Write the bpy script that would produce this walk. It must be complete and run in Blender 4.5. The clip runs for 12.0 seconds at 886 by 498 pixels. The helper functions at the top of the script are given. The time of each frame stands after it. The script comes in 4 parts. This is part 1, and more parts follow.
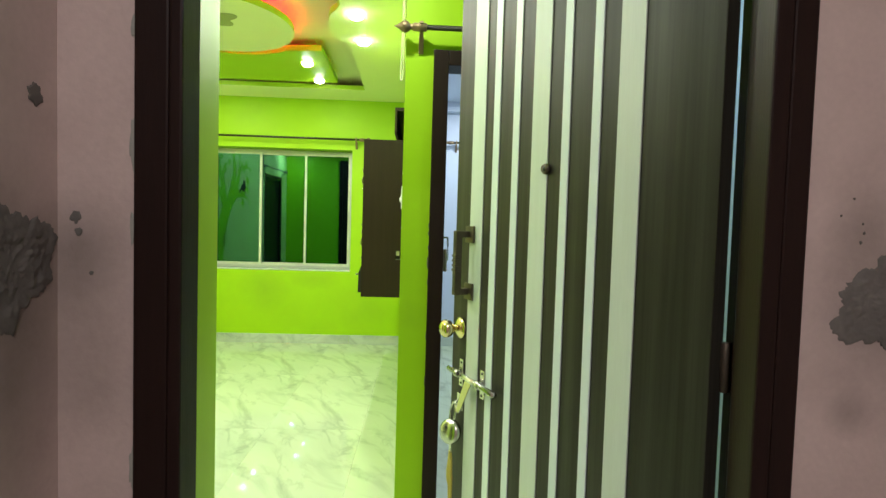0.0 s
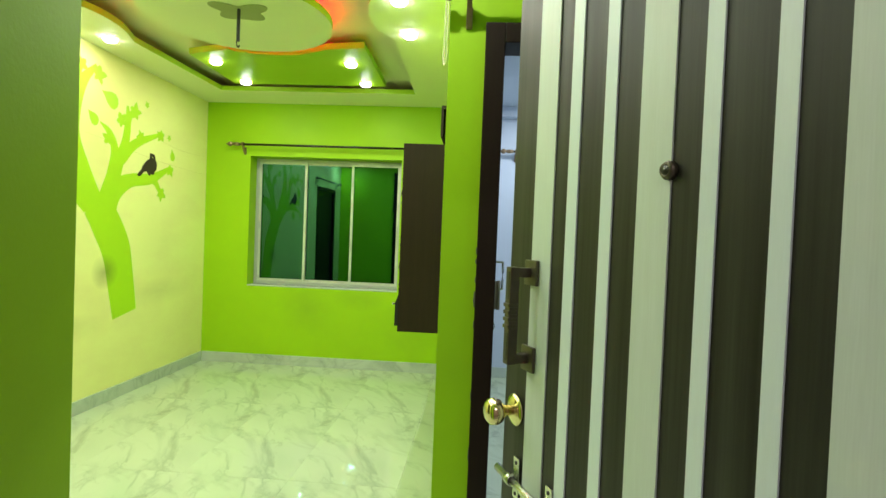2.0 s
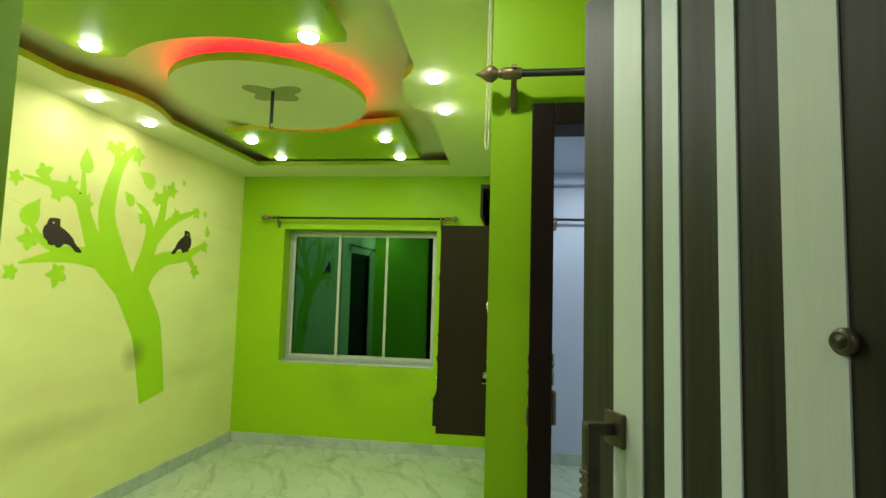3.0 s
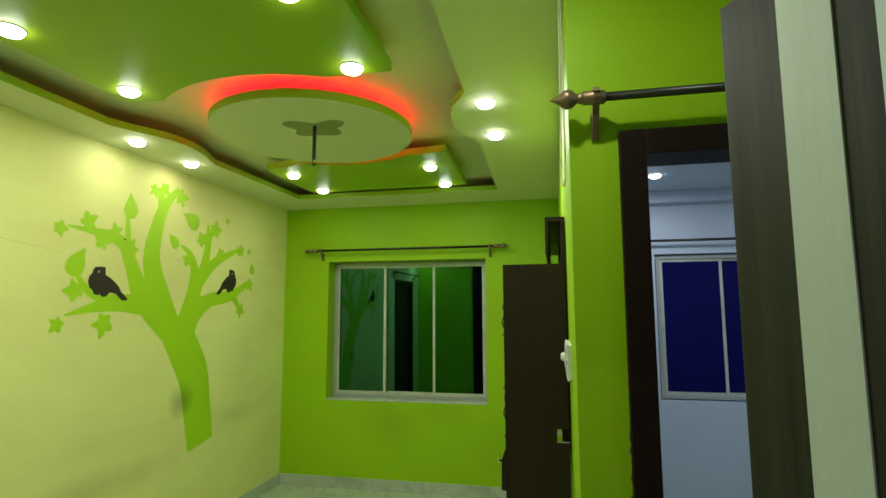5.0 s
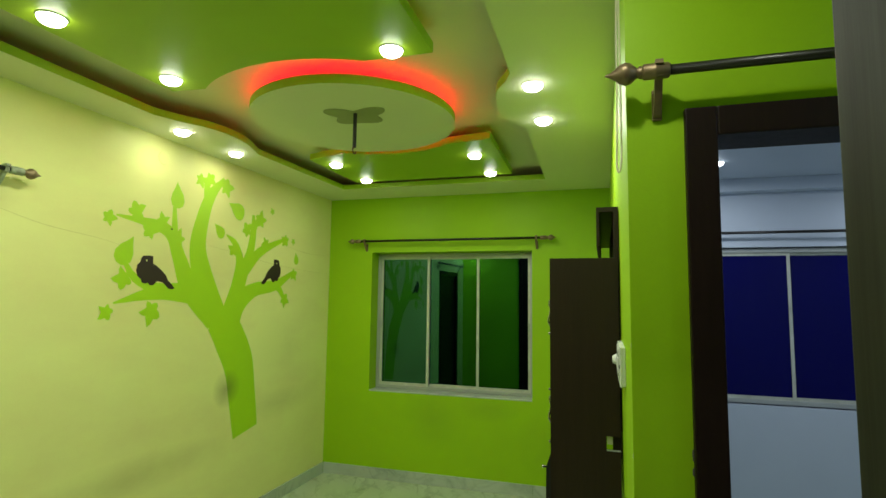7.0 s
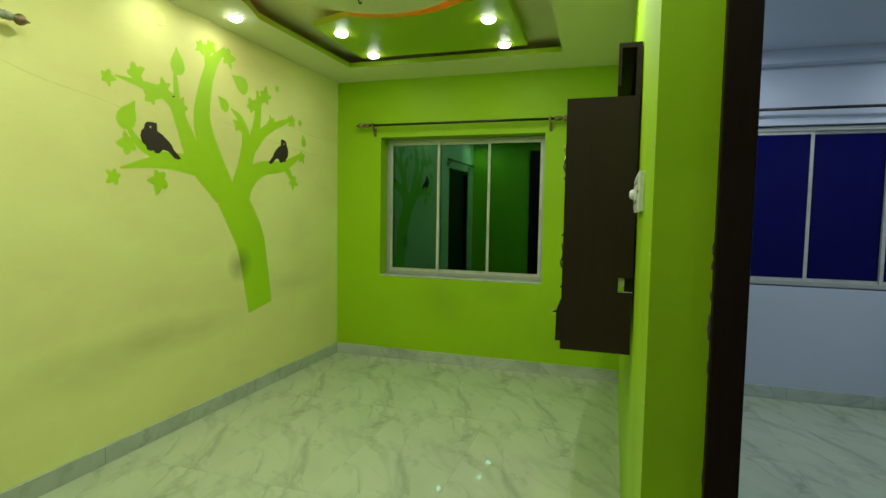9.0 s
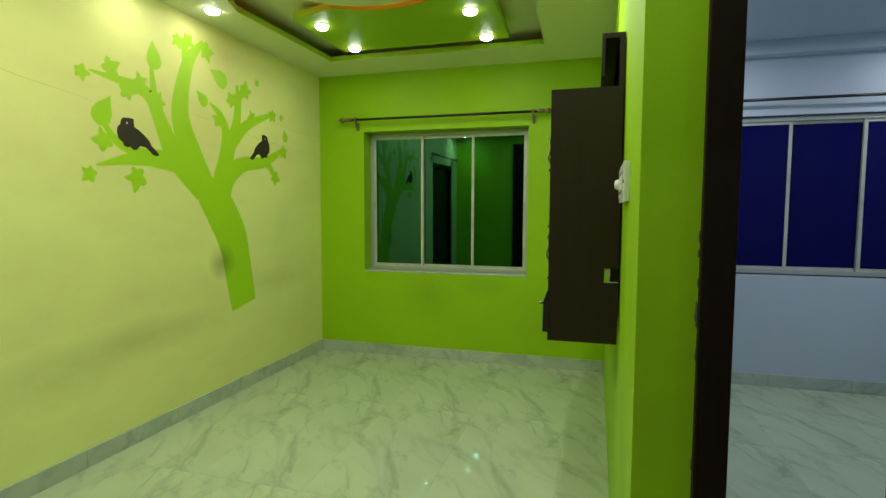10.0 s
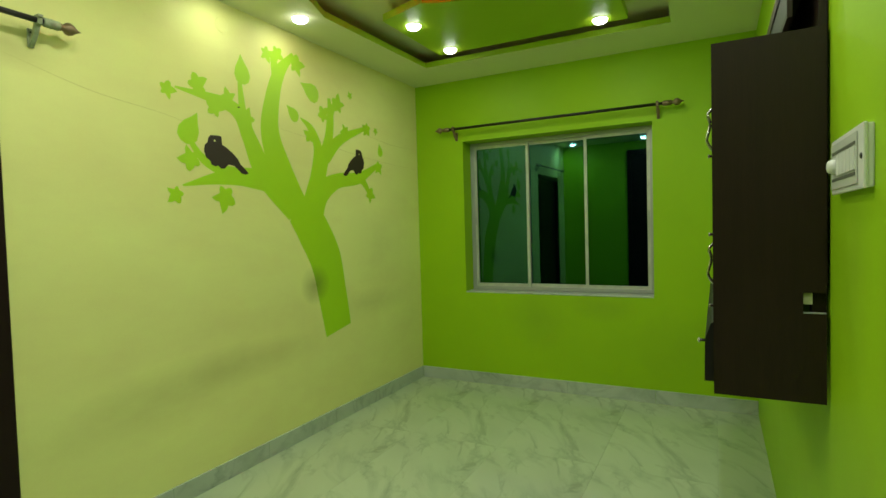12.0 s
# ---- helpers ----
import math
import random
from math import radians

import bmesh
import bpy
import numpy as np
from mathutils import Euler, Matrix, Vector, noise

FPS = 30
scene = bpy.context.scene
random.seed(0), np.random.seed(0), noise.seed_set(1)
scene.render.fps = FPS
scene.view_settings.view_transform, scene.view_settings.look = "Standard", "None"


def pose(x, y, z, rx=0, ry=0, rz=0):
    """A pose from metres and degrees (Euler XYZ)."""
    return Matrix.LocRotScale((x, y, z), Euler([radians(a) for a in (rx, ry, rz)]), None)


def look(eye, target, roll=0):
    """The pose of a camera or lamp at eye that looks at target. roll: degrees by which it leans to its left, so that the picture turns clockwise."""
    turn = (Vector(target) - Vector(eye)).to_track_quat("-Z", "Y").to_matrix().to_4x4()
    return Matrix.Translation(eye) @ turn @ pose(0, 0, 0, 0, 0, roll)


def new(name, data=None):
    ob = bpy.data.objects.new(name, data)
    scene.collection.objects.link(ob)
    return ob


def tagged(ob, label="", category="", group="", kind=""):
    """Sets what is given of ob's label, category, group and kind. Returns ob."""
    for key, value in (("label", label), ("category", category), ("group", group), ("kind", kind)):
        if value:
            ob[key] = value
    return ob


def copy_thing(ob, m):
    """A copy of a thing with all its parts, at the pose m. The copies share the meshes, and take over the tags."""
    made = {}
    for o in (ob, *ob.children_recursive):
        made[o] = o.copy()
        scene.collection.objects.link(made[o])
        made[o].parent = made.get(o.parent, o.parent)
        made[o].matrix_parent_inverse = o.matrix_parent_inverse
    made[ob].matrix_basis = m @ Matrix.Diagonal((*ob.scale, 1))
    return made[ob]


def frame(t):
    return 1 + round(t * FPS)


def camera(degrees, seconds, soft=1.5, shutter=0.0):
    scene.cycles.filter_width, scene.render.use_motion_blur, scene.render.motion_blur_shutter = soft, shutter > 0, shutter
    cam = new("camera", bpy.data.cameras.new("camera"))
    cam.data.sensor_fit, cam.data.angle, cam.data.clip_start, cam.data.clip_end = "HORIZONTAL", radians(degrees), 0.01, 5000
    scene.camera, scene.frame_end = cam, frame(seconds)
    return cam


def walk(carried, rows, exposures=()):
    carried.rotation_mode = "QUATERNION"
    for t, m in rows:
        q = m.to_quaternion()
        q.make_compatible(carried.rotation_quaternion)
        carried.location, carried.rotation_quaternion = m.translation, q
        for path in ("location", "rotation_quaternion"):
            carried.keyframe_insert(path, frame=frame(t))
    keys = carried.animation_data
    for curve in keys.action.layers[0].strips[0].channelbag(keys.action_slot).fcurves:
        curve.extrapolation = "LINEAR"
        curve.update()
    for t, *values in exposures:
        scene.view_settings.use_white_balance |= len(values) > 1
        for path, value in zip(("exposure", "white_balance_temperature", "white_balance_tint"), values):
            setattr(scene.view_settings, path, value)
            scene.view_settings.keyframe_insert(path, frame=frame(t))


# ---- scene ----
cam = camera(79.7, 12.0)
PATH = [
    (0, (0.391, 0.455, 1.337), (0.479, 2.451, 1.25), 1.7),
    (0.5, (0.41, 0.53, 1.324), (0.478, 2.526, 1.221), 1.7),
    (1, (0.393, 0.727, 1.326), (0.462, 2.723, 1.218), 1.8),
    (1.5, (0.398, 0.86, 1.336), (0.429, 2.857, 1.237), 2.4),
    (2, (0.438, 1.016, 1.381), (0.303, 3.011, 1.335), 2.3),
    (2.5, (0.433, 1.116, 1.451), (0.194, 3.101, 1.517), 2.1),
    (3, (0.384, 1.231, 1.527), (0.116, 3.206, 1.692), 1.6),
    (3.2, (0.37, 1.262, 1.554), (0.095, 3.235, 1.734), 1.4),
    (4.8, (0.252, 1.393, 1.64), (-0.103, 3.35, 1.856), -0.4),
    (5, (0.257, 1.43, 1.65), (-0.153, 3.374, 1.88), -0.2),
    (5.5, (0.26, 1.485, 1.665), (-0.263, 3.401, 1.902), 0.8),
    (6, (0.245, 1.523, 1.669), (-0.332, 3.426, 1.889), 1.3),
    (6.5, (0.247, 1.537, 1.672), (-0.336, 3.439, 1.883), 1.0),
    (6.7, (0.249, 1.541, 1.676), (-0.332, 3.443, 1.883), 0.8),
    (8.3, (0.231, 1.607, 1.505), (-0.345, 3.523, 1.511), 0.8),
    (8.5, (0.231, 1.613, 1.467), (-0.367, 3.521, 1.421), 0.9),
    (9, (0.224, 1.606, 1.4), (-0.385, 3.506, 1.272), 1.0),
    (9.5, (0.218, 1.594, 1.389), (-0.357, 3.504, 1.242), 0.7),
    (10, (0.214, 1.615, 1.392), (-0.338, 3.531, 1.246), 0.2),
    (10.5, (0.208, 1.668, 1.381), (-0.348, 3.584, 1.24), -0.1),
    (11, (0.138, 1.809, 1.351), (-0.4, 3.731, 1.223), -1.3),
    (11.5, (0.062, 1.942, 1.334), (-0.556, 3.841, 1.22), -1.3),
    (12, (0.053, 2.047, 1.365), (-0.864, 3.823, 1.291), -1.6),
]
walk(cam, [(t, look(eye, target, roll)) for t, eye, target, roll in PATH],
     exposures=[(0.0, 0.90), (1.2, 0.87), (1.5, 0.75), (2.0, 0.55), (2.5, 0.22), (3.2, -0.15), (4.8, -0.54), (6.7, -0.54), (9.0, -0.52), (11.0, -0.46), (11.5, -0.48), (12.0, -0.68)])

# ---- world and lights ----
world = bpy.data.worlds.new("night")
world.use_nodes = True
world.node_tree.nodes["Background"].inputs[0].default_value = (0.004, 0.006, 0.012, 1)
world.node_tree.nodes["Background"].inputs[1].default_value = 0.5
scene.world = world

CEIL = 2.667            # underside of the dropped border
SLAB = 2.785            # slab above the recess
CX, CY = -1.10, 4.22    # centre of the hanging disc
SPOTS = [(x, y, CEIL + 0.013) for y in (2.90, 3.46) for x in (-1.67, -0.565)]
SPOTS += [(x, y, CEIL + 0.013) for y in (5.06, 5.59) for x in (-1.67, -0.60)]
SPOTS += [(-2.18, 4.08, CEIL), (-2.18, 4.57, CEIL), (-0.055, 3.93, CEIL), (-0.06, 4.42, CEIL)]
SPOTS += [(-2.12, 2.02, CEIL), (-1.00, 2.08, CEIL), (0.18, 2.34, CEIL)]
HALL_FILL = [(1.55, 2.25, CEIL)]
BED_SPOTS = [(1.02, 5.62, CEIL), (2.6, 5.78, CEIL), (1.02, 3.9, CEIL), (2.6, 3.9, CEIL)]


def disc_lamp(name, place, watts, size, colour=(1, 1, 1), spread=180):
    lamp = bpy.data.lights.new(name, "AREA")
    lamp.shape, lamp.size, lamp.energy, lamp.color, lamp.spread = "DISK", size, watts, colour, radians(spread)
    ob = new(name, lamp)
    ob.matrix_world = pose(*place)
    return ob


def watts(x, y):
    """The lamps differ a little: those beside the lemon wall are dim, those above the entrance strong."""
    if y < 2.5:
        return 8.0 if x < -2 else 5.0 if x < 0 else 5.8
    return 1.35 if x < -2 else 8.4 if x > -0.1 else 2.8 if y > 5 else 5.8


for x, y, z in SPOTS:
    disc_lamp("spot_lamp", (x, y, z - 0.0285), watts(x, y), 0.07, (0.95, 1.0, 0.84))
# Unseen blue fill lamp, added to tint the hall end through the door gap.
for x, y, z in HALL_FILL:
    disc_lamp("spot_lamp", (x, y, z - 0.0285), 5.0, 0.07, (0.40, 0.62, 1.0))
for x, y, z in BED_SPOTS:
    disc_lamp("spot_lamp", (x, y, z - 0.0285), 9.3, 0.07, (0.85, 0.94, 1.0))
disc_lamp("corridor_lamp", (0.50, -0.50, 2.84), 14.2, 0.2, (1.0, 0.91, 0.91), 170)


# ---- materials ----
def mat(name, base, rough=0.6, metal=0.0, second=None, scale=3.0, stretch=(1, 1, 1), bump=0.0, bump_scale=120.0, mix=0.5, grain=0.06, coat=0.0, smudge=(), gloss=0.5, dirt=(0.10, 0.10, 0.03)):
    """A surface with a broad mottling towards the second colour and a fine grain with relief."""
    m = bpy.data.materials.new(name)
    m.use_nodes = True
    n, l = m.node_tree.nodes, m.node_tree.links
    b = n["Principled BSDF"]
    b.inputs["Roughness"].default_value, b.inputs["Metallic"].default_value = rough, metal
    b.inputs["Coat Weight"].default_value, b.inputs["Specular IOR Level"].default_value = coat, gloss
    co, mp = n.new("ShaderNodeTexCoord"), n.new("ShaderNodeMapping")
    mp.inputs["Scale"].default_value = stretch
    l.new(co.outputs["Object"], mp.inputs[0])
    big = n.new("ShaderNodeTexNoise")
    big.inputs["Scale"].default_value, big.inputs["Detail"].default_value, big.inputs["Roughness"].default_value = scale, 6, 0.62
    l.new(mp.outputs[0], big.inputs["Vector"])
    ramp = n.new("ShaderNodeMapRange")
    ramp.inputs[1].default_value, ramp.inputs[2].default_value, ramp.inputs[4].default_value = 0.35, 0.7, mix
    l.new(big.outputs[0], ramp.inputs[0])
    c = n.new("ShaderNodeMix")
    c.data_type = "RGBA"
    second = second or tuple(v * 0.86 for v in base)
    c.inputs[6].default_value, c.inputs[7].default_value = (*base, 1), (*second, 1)
    l.new(ramp.outputs[0], c.inputs[0])
    fine = n.new("ShaderNodeTexNoise")
    fine.inputs["Scale"].default_value, fine.inputs["Detail"].default_value = bump_scale, 4
    l.new(mp.outputs[0], fine.inputs["Vector"])
    hsv, gr = n.new("ShaderNodeHueSaturation"), n.new("ShaderNodeMapRange")
    gr.inputs[3].default_value, gr.inputs[4].default_value = 1 - grain, 1 + grain
    l.new(fine.outputs[0], gr.inputs[0])
    l.new(gr.outputs[0], hsv.inputs["Value"])
    l.new(c.outputs[2], hsv.inputs["Color"])
    l.new(hsv.outputs[0], b.inputs["Base Color"])
    last = hsv.outputs[0]
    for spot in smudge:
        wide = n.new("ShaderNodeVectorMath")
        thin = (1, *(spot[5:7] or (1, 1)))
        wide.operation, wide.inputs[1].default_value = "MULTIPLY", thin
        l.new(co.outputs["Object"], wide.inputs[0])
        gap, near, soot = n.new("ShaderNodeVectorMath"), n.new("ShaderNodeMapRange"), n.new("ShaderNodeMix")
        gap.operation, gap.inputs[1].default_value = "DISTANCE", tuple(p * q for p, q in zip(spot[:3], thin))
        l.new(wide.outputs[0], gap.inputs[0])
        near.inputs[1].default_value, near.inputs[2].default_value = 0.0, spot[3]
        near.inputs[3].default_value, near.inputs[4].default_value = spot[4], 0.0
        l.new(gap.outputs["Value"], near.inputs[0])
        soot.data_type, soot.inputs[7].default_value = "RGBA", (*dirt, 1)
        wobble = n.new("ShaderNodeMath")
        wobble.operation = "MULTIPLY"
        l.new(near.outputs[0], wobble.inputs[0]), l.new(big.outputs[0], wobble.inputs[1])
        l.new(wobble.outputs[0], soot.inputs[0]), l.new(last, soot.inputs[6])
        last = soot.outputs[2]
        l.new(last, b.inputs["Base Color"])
    rr = n.new("ShaderNodeMapRange")
    rr.inputs[3].default_value, rr.inputs[4].default_value = max(0.03, rough * 0.85), min(1, rough * 1.18)
    l.new(big.outputs[0], rr.inputs[0])
    l.new(rr.outputs[0], b.inputs["Roughness"])
    if bump:
        bp = n.new("ShaderNodeBump")
        bp.inputs["Strength"].default_value, bp.inputs["Distance"].default_value = bump, 0.002
        l.new(fine.outputs[0], bp.inputs["Height"])
        l.new(bp.outputs[0], b.inputs["Normal"])
    return m


def glow(name, colour, strength):
    m = bpy.data.materials.new(name)
    m.use_nodes = True
    b = m.node_tree.nodes["Principled BSDF"]
    b.inputs["Base Color"].default_value = (*colour, 1)
    b.inputs["Emission Color"].default_value, b.inputs["Emission Strength"].default_value = (*colour, 1), strength
    return m


def glass(name, colour, ior=1.5, rough=0.02):
    m = bpy.data.materials.new(name)
    m.use_nodes = True
    b = m.node_tree.nodes["Principled BSDF"]
    b.inputs["Base Color"].default_value = (*colour, 1)
    b.inputs["Transmission Weight"].default_value, b.inputs["IOR"].default_value, b.inputs["Roughness"].default_value = 1.0, ior, rough
    return m


def marble(name, base, vein, rough=0.12, turn=0.6):
    """Polished vitrified tile with drifting grey veins at two sizes."""
    m = bpy.data.materials.new(name)
    m.use_nodes = True
    n, l = m.node_tree.nodes, m.node_tree.links
    b = n["Principled BSDF"]
    b.inputs["Roughness"].default_value = rough
    co, mp = n.new("ShaderNodeTexCoord"), n.new("ShaderNodeMapping")
    spin = n.new("ShaderNodeMapping")
    spin.inputs["Rotation"].default_value, mp.inputs["Scale"].default_value = (0, 0, turn), (1.0, 0.42, 1.0)
    l.new(co.outputs["Object"], spin.inputs[0])
    l.new(spin.outputs[0], mp.inputs[0])
    total = None
    for scale, width, weight in ((2.7, 0.062, 0.46), (5.4, 0.048, 0.34), (1.2, 0.17, 0.30)):
        t = n.new("ShaderNodeTexNoise")
        t.inputs["Scale"].default_value, t.inputs["Detail"].default_value = scale, 7
        t.inputs["Roughness"].default_value, t.inputs["Distortion"].default_value = 0.52, 0.8
        l.new(mp.outputs[0], t.inputs["Vector"])
        sub, ab, mr = n.new("ShaderNodeMath"), n.new("ShaderNodeMath"), n.new("ShaderNodeMapRange")
        sub.operation, sub.inputs[1].default_value, ab.operation = "SUBTRACT", 0.5, "ABSOLUTE"
        mr.inputs[2].default_value, mr.inputs[3].default_value, mr.inputs[4].default_value = width, weight, 0.0
        l.new(t.outputs[0], sub.inputs[0]), l.new(sub.outputs[0], ab.inputs[0]), l.new(ab.outputs[0], mr.inputs[0])
        patch, pm = n.new("ShaderNodeTexNoise"), n.new("ShaderNodeMapRange")
        patch.inputs["Scale"].default_value, patch.inputs["Detail"].default_value = scale * 0.9 + 0.7, 2
        pm.inputs[1].default_value, pm.inputs[2].default_value = 0.42, 0.6
        l.new(mp.outputs[0], patch.inputs["Vector"]), l.new(patch.outputs[0], pm.inputs[0])
        by = n.new("ShaderNodeMath")
        by.operation = "MULTIPLY"
        l.new(mr.outputs[0], by.inputs[0]), l.new(pm.outputs[0], by.inputs[1])
        if total is None:
            total = by.outputs[0]
        else:
            add = n.new("ShaderNodeMath")
            add.operation, add.use_clamp = "ADD", True
            l.new(total, add.inputs[0]), l.new(by.outputs[0], add.inputs[1])
            total = add.outputs[0]
    c = n.new("ShaderNodeMix")
    c.data_type = "RGBA"
    c.inputs[6].default_value, c.inputs[7].default_value = (*base, 1), (*vein, 1)
    l.new(total, c.inputs[0]), l.new(c.outputs[2], b.inputs["Base Color"])
    return m


LIME = mat("lime_paint", (0.335, 0.58, 0.006), 0.5, gloss=0.25, second=(0.28, 0.49, 0.008), scale=1.1, bump=0.12, bump_scale=160, grain=0.03,
           smudge=[(-1.3, 6.32, 0.60, 0.30, 0.35), (-0.2, 6.32, 0.42, 0.34, 0.35), (0.305, 3.25, 0.72, 0.30, 0.4), (0.305, 3.40, 1.30, 0.20, 0.35, 1.3, 0.6), (-0.75, 6.32, 0.72, 0.30, 0.40, 1, 2.2), (0.305, 3.05, 1.15, 0.22, 0.25, 1, 0.6), (0.36, 2.87, 0.90, 0.10, 0.2)])
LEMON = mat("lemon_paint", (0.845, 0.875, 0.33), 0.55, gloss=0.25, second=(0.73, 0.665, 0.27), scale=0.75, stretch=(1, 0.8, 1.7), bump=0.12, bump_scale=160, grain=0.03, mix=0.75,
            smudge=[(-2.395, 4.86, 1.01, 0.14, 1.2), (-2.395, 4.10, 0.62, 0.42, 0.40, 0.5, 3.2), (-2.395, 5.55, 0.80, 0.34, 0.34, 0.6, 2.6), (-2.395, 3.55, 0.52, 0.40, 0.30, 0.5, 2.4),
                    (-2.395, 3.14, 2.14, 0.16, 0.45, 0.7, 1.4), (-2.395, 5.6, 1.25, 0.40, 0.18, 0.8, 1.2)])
MURAL = mat("mural_green", (0.42, 0.72, 0.014), 0.45, second=(0.38, 0.66, 0.014), scale=2, grain=0.03, smudge=[(-2.395, 4.88, 1.01, 0.14, 1.2)])
BIRD = mat("mural_brown", (0.035, 0.02, 0.014), 0.5, scale=6)
CREAM = mat("cream_distemper", (0.80, 0.82, 0.58), 0.6, second=(0.75, 0.77, 0.52), scale=1.2, bump=0.08, bump_scale=140, grain=0.02)
OLIVE = mat("ceiling_lime", (0.37, 0.58, 0.018), 0.45, second=(0.33, 0.53, 0.016), scale=1.3, bump=0.08, bump_scale=140, grain=0.02)
BLUEWHITE = mat("pale_blue_paint", (0.53, 0.59, 0.68), 0.5, second=(0.47, 0.53, 0.62), scale=1.2, bump=0.1, bump_scale=150, grain=0.03)
PINK = mat("pink_plaster", (0.58, 0.475, 0.45), 0.8, second=(0.43, 0.345, 0.32), scale=2.6, bump=0.35, bump_scale=90, grain=0.08, mix=0.75, dirt=(0.13, 0.11, 0.095),
           smudge=[(-0.155, 1.18, 1.24, 0.20, 1.3), (-0.155, 1.19, 1.10, 0.16, 0.8, 1.4, 0.7), (-0.12, 1.28, 1.29, 0.09, 1.0, 1, 1), (1.17, 1.28, 1.21, 0.22, 1.9), (1.10, 1.28, 1.05, 0.05, 1.0, 1, 1),
                   (1.10, 1.28, 1.34, 0.07, 0.7, 1, 0.4), (-0.09, 1.28, 1.08, 0.09, 0.6), (-0.155, 1.10, 1.42, 0.20, 0.4)])
CEMENT = mat("raw_cement", (0.15, 0.143, 0.132), 0.95, second=(0.05, 0.048, 0.044), scale=16, bump=0.9, bump_scale=60, grain=0.2)
DARKWOOD = mat("dark_polished_wood", (0.019, 0.0095, 0.0078), 0.42, gloss=0.16, second=(0.011, 0.006, 0.005), scale=7, stretch=(8, 8, 0.6), bump=0.15, bump_scale=40, grain=0.12)
LAMINATE = mat("grey_brown_laminate", (0.036, 0.036, 0.028), 0.40, second=(0.012, 0.010, 0.007), gloss=0.22, scale=3.2, stretch=(9, 9, 0.22), bump=0.1, bump_scale=26, grain=0.22, mix=0.9)
PALE = mat("pale_laminate", (0.62, 0.71, 0.75), 0.36, second=(0.58, 0.66, 0.67), scale=6, stretch=(9, 9, 0.5), bump=0.06, bump_scale=50, grain=0.05)
GREYPALE = mat("pale_grey_laminate", (0.54, 0.61, 0.58), 0.40, second=(0.48, 0.55, 0.49), scale=5, stretch=(9, 9, 0.35), bump=0.06, bump_scale=50, grain=0.08)
CABINET = mat("dark_walnut_laminate", (0.030, 0.017, 0.011), 0.42, second=(0.016, 0.010, 0.007), gloss=0.25, scale=4, stretch=(9, 9, 0.6), bump=0.1, bump_scale=30, grain=0.2)
ALU = mat("grey_aluminium", (0.44, 0.46, 0.43), 0.38, 0.3, scale=5, grain=0.04)
SASH = mat("cream_powder_coat", (0.60, 0.62, 0.53), 0.42, 0.15, second=(0.36, 0.37, 0.29), scale=9, stretch=(1, 1, 0.7), grain=0.08, mix=0.7)
STEEL = mat("brushed_steel", (0.62, 0.61, 0.58), 0.24, 1.0, scale=9, bump=0.05)
BRASS = mat("polished_brass", (0.78, 0.65, 0.38), 0.16, 1.0, scale=9)
ANTIQUE = mat("antique_brass", (0.27, 0.19, 0.11), 0.42, 0.6, second=(0.13, 0.09, 0.055), scale=18)
BRONZE = mat("dark_bronze", (0.10, 0.085, 0.06), 0.40, 0.6, second=(0.05, 0.042, 0.032), scale=30)
BLACKROD = mat("black_enamel", (0.012, 0.011, 0.010), 0.35, scale=8)
WHITE = mat("white_plastic", (0.78, 0.79, 0.74), 0.3, scale=6, grain=0.02)
GREYPL = mat("grey_plastic", (0.42, 0.44, 0.40), 0.35, scale=6, grain=0.02)
CORD = mat("cream_cord", (0.70, 0.66, 0.50), 0.8, scale=40)
YELLOWCORD = mat("yellow_cord", (0.55, 0.46, 0.10), 0.8, scale=40)
FLOOR = marble("marble_tile", (0.50, 0.575, 0.39), (0.24, 0.29, 0.20), 0.04, -0.62)
SKIRT = marble("marble_skirting", (0.50, 0.56, 0.47), (0.27, 0.31, 0.26), 0.22, 0.9)
PLASTER = mat("bare_plaster", (0.34, 0.35, 0.31), 0.9, second=(0.24, 0.25, 0.22), scale=30, bump=0.4, grain=0.1)
CONCRETE = mat("corridor_cement", (0.30, 0.28, 0.26), 0.85, scale=3, bump=0.3)
PANE = glass("tinted_pane", (0.02, 0.06, 0.06), 2.35)
PANE.node_tree.nodes["Principled BSDF"].inputs["Specular Tint"].default_value = (0.26, 0.80, 0.86, 1)
BLUEPANE = mat("blue_filmed_glass", (0.003, 0.003, 0.085), 0.12, second=(0.003, 0.003, 0.07), scale=1.5, grain=0.02)
BLUEPANE.node_tree.nodes["Principled BSDF"].inputs["IOR"].default_value = 1.25
BULB = glow("led_diffuser", (1.0, 0.98, 0.90), 30.0)
COOLBULB = glow("cool_led_diffuser", (0.85, 0.92, 1.0), 9.0)
STRIP = glow("red_led_strip", (1.0, 0.0, 0.03), 15.0)


# ---- mesh helpers ----
def link(name, bm, material, parent=None, smooth=False, **tags):
    me = bpy.data.meshes.new(name)
    bmesh.ops.recalc_face_normals(bm, faces=bm.faces)
    bm.to_mesh(me)
    bm.free()
    if smooth:
        me.shade_smooth()
    for m in material if isinstance(material, (list, tuple)) else [material]:
        me.materials.append(m)
    ob = new(name, me)
    if parent is not None:
        ob.parent = parent
    return tagged(ob, **tags)


def part(name, bm, material, parent, label="", smooth=False):
    return link(name, bm, material, parent, smooth, label=label)


def empty(name, place=(0, 0, 0), turn=0, **tags):
    ob = new(name)
    ob.matrix_world = pose(*place, 0, 0, turn)
    return tagged(ob, **tags)


